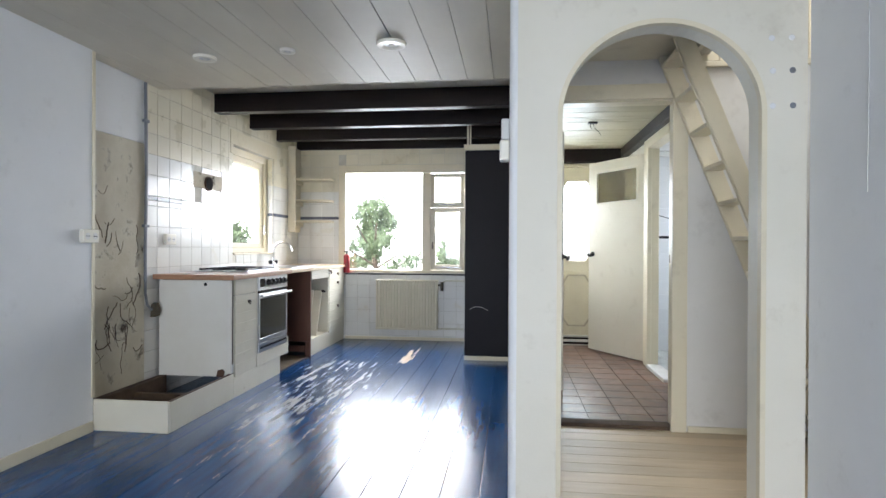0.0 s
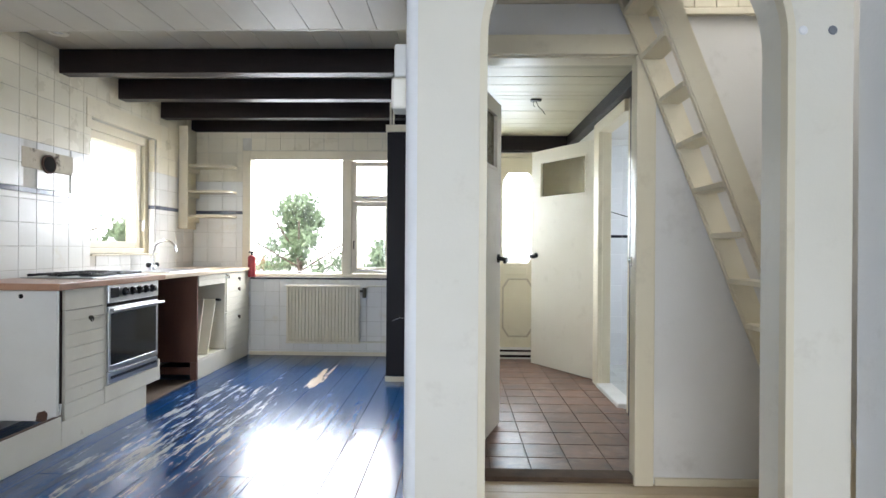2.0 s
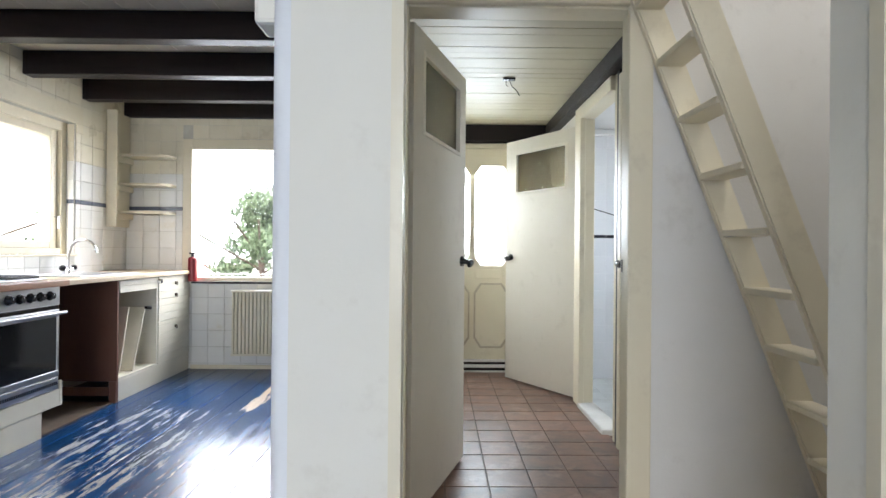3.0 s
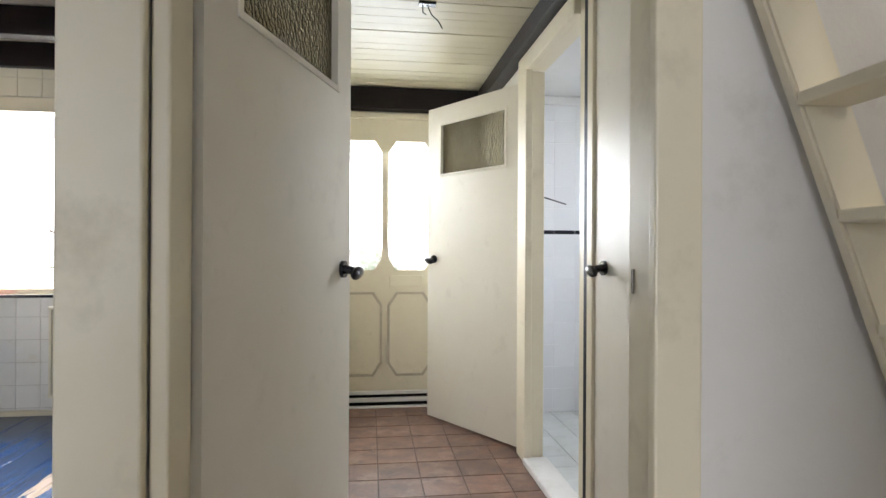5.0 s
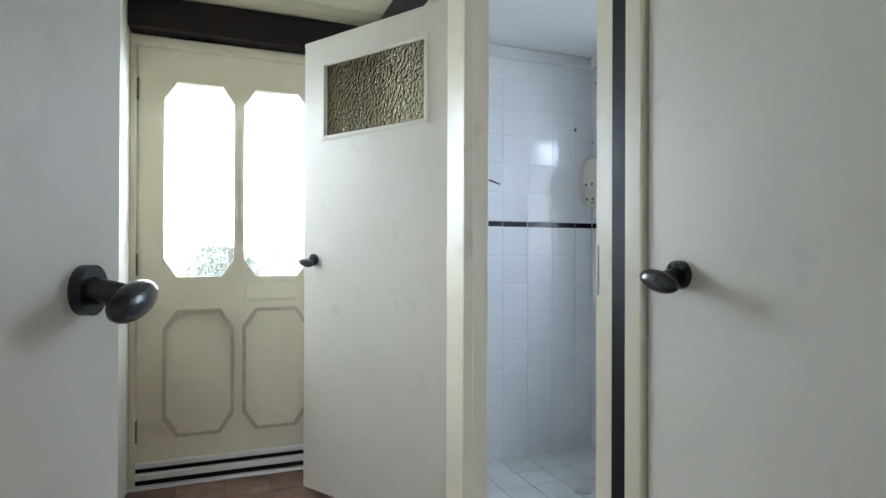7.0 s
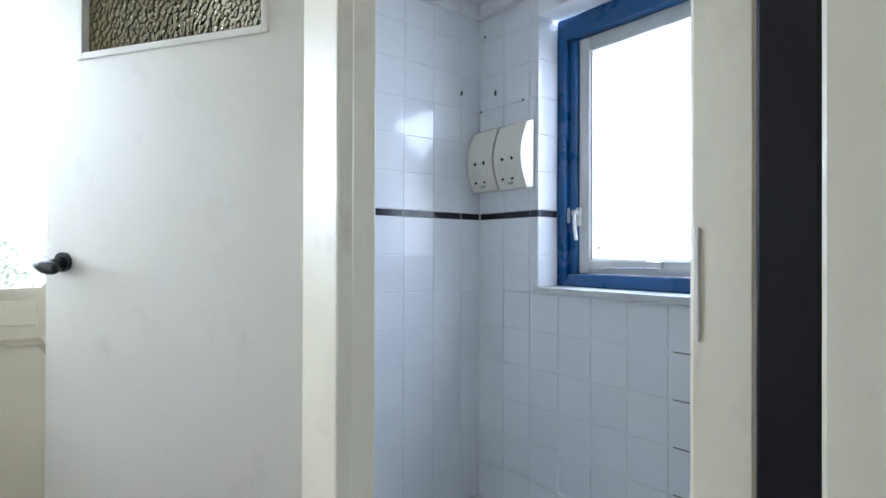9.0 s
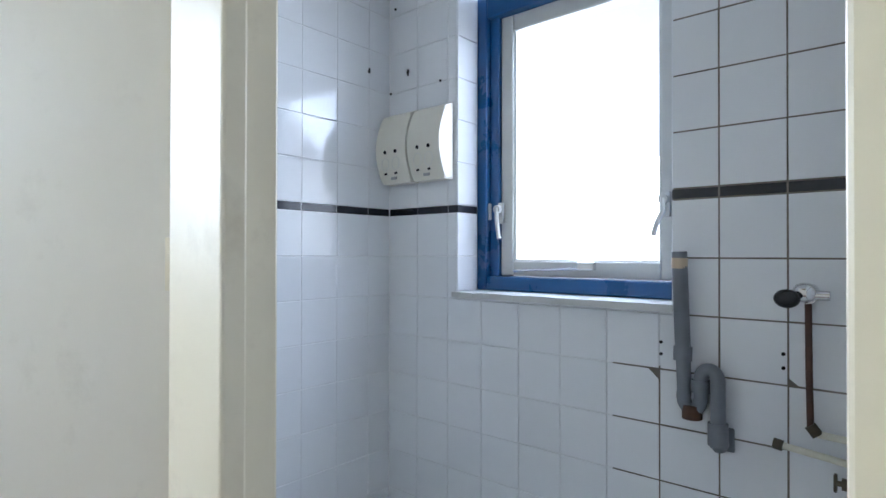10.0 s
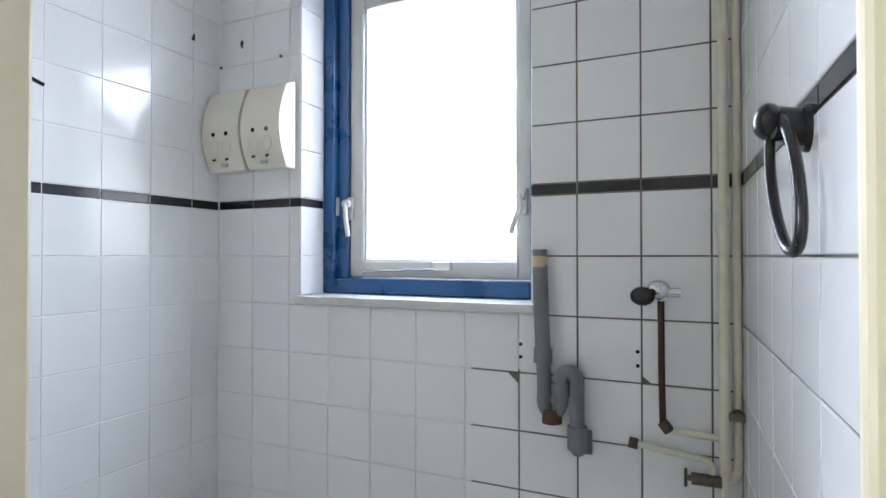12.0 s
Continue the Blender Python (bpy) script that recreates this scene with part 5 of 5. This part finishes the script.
cv = structure(boxes("cornice", [(1.30, 2.327, 5.39, 5.42, 2.10, 2.16), (2.291, 2.327, 3.88, 5.39, 2.10, 2.16)], WHITE, bevel=0.01), "white cornice under the bathroom ceiling", "trim")
tagged(box("door_strike", (1.1862, 1.1895, 3.8235, 3.829, 0.99, 1.10), PLASTIC, bevel=0.001), "worn strike plate on the bathroom door jamb", "strike plate")
dn = thing("floor_drain", "small round steel drain in the shower floor", "drain")
cyl("grate", (1.927, 4.933, 0.0), (1.927, 4.933, 0.006), 0.04, STEEL, dn)

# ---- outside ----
# Glowing ring added past the garden so the windows' horizon shows white.
hm = bpy.data.materials.new("horizon_glow")
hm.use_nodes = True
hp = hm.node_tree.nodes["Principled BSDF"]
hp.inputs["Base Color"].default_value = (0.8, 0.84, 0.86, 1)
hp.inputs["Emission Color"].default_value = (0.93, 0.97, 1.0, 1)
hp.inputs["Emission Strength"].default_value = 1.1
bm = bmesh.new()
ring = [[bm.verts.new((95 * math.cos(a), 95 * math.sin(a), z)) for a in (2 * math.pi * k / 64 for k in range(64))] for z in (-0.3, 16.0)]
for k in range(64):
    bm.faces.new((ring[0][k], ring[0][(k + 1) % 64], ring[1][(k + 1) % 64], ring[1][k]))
structure(part("backdrop", bm, hm), "glowing backdrop ring added to whiten the horizon", "backdrop")
structure(box("ground", (-400, 400, -400, 400, -0.32, -0.30), GRASS, bevel=0), "pale garden ground reaching the horizon", "ground")


def leafy(name, label, cx_, cy_, base, h, w, count, seed, trunk=True):
    rnd = random.Random(seed)
    t = thing(name, label, "tree")
    bm = bmesh.new()
    add_tube(bm, [(cx_, cy_, base), (cx_ + 0.06, cy_, base + h * 0.3), (cx_ - 0.04, cy_ + 0.05, base + h * 0.75)], 0.05, 8)
    for k in range(7):
        a, zz = rnd.uniform(0, 6.28), base + h * rnd.uniform(0.15, 0.6)
        add_tube(bm, [(cx_, cy_, zz), (cx_ + w * 0.3 * math.cos(a), cy_ + w * 0.3 * math.sin(a), zz + h * 0.15), (cx_ + w * 0.5 * math.cos(a), cy_ + w * 0.5 * math.sin(a), zz + h * 0.25)], 0.016, 6)
    part("trunk", bm, BARK, t, "", True)
    clumps = [(rnd.gauss(0, 0.24) * w, rnd.gauss(0, 0.24) * w, rnd.uniform(0.03, 1.0) * h) for _ in range(60)]
    verts, faces = [], []
    for _ in range(count):
        ux, uy, uz = clumps[rnd.randrange(len(clumps))]
        taper = 1.1 - 0.85 * uz / h
        p = Vector((cx_ + ux * taper + rnd.gauss(0, 0.09), cy_ + uy * taper + rnd.gauss(0, 0.09), base + uz + rnd.gauss(0, 0.08)))
        s = rnd.uniform(0.03, 0.07)
        q = Euler((rnd.uniform(0, 6.28), rnd.uniform(0, 6.28), rnd.uniform(0, 6.28))).to_matrix()
        i = len(verts)
        for c in ((-s, 0, 0), (0, -s * 0.45, 0.01), (s, 0, 0), (0, s * 0.45, 0.01)):
            verts.append(p + q @ Vector(c))
        faces.append((i, i + 1, i + 2, i + 3))
    me = bpy.data.meshes.new("crown")
    me.from_pydata(verts, [], faces)
    me.materials.append(LEAF)
    cr = new("crown", me)
    cr.parent = t
    return t


leafy("garden_tree", "leafy green garden tree seen through the kitchen window", -2.70, 9.6, -0.3, 2.2, 2.0, 6500, 5)
leafy("garden_tree", "low green shrub outside the kitchen window", -1.3, 10.2, -0.3, 1.45, 1.1, 2600, 8)
leafy("garden_tree", "leafy shrub outside the kitchen side window", -5.6, 6.6, -0.3, 2.2, 2.4, 5200, 11)
leafy("garden_tree", "leafy shrub outside the kitchen side window", -5.0, 8.4, -0.3, 1.7, 1.9, 3600, 14)
leafy("garden_tree", "leafy shrub outside the bathroom window", 5.4, 7.8, -0.3, 2.0, 1.4, 2000, 17)
leafy("garden_tree", "leafy shrub before the front door", 0.5, 9.5, -0.3, 2.0, 2.6, 4200, 21)
fe = thing("garden_fence", "pale wire garden fence beyond the window", "fence")
for i in range(9):
    cyl("post", (-4.2 + i * 0.55, 8.9, -0.3), (-4.2 + i * 0.55, 8.9, 0.75), 0.018, SASHW, fe, seg=8)
for z in (0.1, 0.4, 0.72):
    tube("wire", [(-4.2, 8.9, z), (0.2, 8.9, z)], 0.006, SASHW, fe, seg=6)

# ---- boards and tiles, piece by piece ----
fk = bpy.data.objects["floor_kitchen"]
spans, k, u = [], 0, -2.70
while u < 1.05:
    e = min(u + 0.176, 1.058)
    cut = (0.3, 2.1, 3.4, 1.2, 2.66)[k % 5]
    lim = 5.715
    for a, b in ((-3.99, -1.4 + cut * 0.2), (-1.4 + cut * 0.2, cut), (cut, lim)):
        spans.append((u, e, a, min(b, 1.46) if u > -0.1 else b))
    u, k = e, k + 1
spans = [s for s in spans if s[3] - s[2] > 0.05]
planks("floor_board", "y", spans, 0.0, 0.02, 0.003, FLOORB, fk)
fl = bpy.data.objects["floor_landing"]
planks("floor_board", "x", [(1.462 + i * 0.12, min(1.462 + (i + 1) * 0.12, 2.66), -0.1, 1.8) for i in range(10)], 0.0005, 0.019, 0.002, BAREW, fl)


def floor_tiles(parent, xs_, ys_, material, gap=0.005, d=0.008):
    for a, b in zip(xs_, xs_[1:]):
        for c, e in zip(ys_, ys_[1:]):
            ob = new("floor_tile", tile_mesh(b - a - gap, e - c - gap, d, material))
            ob.matrix_basis = pose((a + b) / 2, (c + e) / 2, -d) @ pose(0, 0, 0, -90 + random.uniform(-0.15, 0.15), random.uniform(-0.15, 0.15), 0)
            ob.parent = parent
            ob.matrix_parent_inverse = parent.matrix_world.inverted()


floor_tiles(bpy.data.objects["floor_hall"], steps(0.0, 1.202, 0.205), steps(2.77, 5.70, 0.205), TERRA)
floor_tiles(bpy.data.objects["floor_bathroom"], steps(1.29, 2.327, 0.152), steps(3.856, 5.421, 0.152), FLOORT, 0.003)

# bathroom walls: a black band between two fields
brows = [-0.0] + [1.062 - 0.15 * k for k in range(6, -1, -1)] + [1.216, 1.245] + [1.245 + 0.15 * k for k in range(1, 7)] + [2.15]


def band(lo, hi, dark):
    return lambda r0, r1: dark if lo - 0.001 <= r0 and r1 <= hi + 0.001 else None


def bath_mat(r0, r1):
    return TILEBAND if r1 - r0 < 0.035 else TILEB


ecols = sorted([3.857, 5.417] + [5.2675 - 0.15 * k for k in range(10)])
# the east wall faces -x: its own x axis runs along -y
tile_field(wall_be, -90, (2.327, 0, 0), [-c for c in ecols[::-1]], brows, bath_mat, skip=[(-5.076, -4.335, 0.935, 2.02)], d=0.0030, gap=0.0022)
tile_field(wall_bn, 0, (0, 5.421, 0), sorted([1.262, 2.325] + [2.216 - 0.15 * k for k in range(7)]), brows, bath_mat, d=0.0016, gap=0.0018)
tile_field(wall_bs, 182.8, (2.327, 3.855, 0), [0.003] + [0.105 + 0.15 * k for k in range(7)], brows, bath_mat, d=0.0035)
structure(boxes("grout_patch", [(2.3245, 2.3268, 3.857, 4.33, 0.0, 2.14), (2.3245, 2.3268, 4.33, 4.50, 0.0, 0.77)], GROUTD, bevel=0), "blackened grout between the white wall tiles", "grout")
# reveal of the window
tile_field(wall_be, 0, (0, 5.0755, 0), [2.323, 2.439], [0.94, 1.062, 1.216, 1.245, 1.395, 1.545, 1.695, 1.845, 2.01], bath_mat, d=0.004)

# kitchen walls
krows = [0.0] + [0.05 + 0.15 * k for k in range(0, 10)] + [1.44, 1.475] + [1.475 + 0.15 * k for k in range(1, 7)] + [2.445]
krows = sorted({round(v, 4) for v in krows if v <= 1.405 or v >= 1.44})


def kitchen_mat(r0, r1):
    return TILEGREY if abs(r1 - r0 - 0.035) < 0.002 else TILEK if r1 < 1.8 else TILEC


# the west wall faces +x: its own x axis runs along y
tile_field(wall_kw, 90, (-2.70, 0, 0), steps(2.81, 5.71, 0.15), krows, kitchen_mat, skip=[(4.095, 5.0, 1.04, 2.07), (3.45, 3.88, 1.60, 1.725)])
tile_field(wall_kn, 0, (0, 5.72, 0), steps(-2.69, -0.12, 0.15), krows, kitchen_mat, skip=[(-2.18, -0.575, 0.775, 2.10)])
tile_field(wall_kn, 0, (0, 5.69, 0), steps(-2.085, -0.58, 0.15), [0.777, 0.797], lambda a, b: TILEBAND, name="sill_tile")
tile_field(wall_kw, 0, (0, 4.989, 0), [-2.758, -2.70], [1.06, 1.25, 1.40, 1.44, 1.475, 1.625, 1.775, 1.925, 2.065], kitchen_mat, d=0.004)
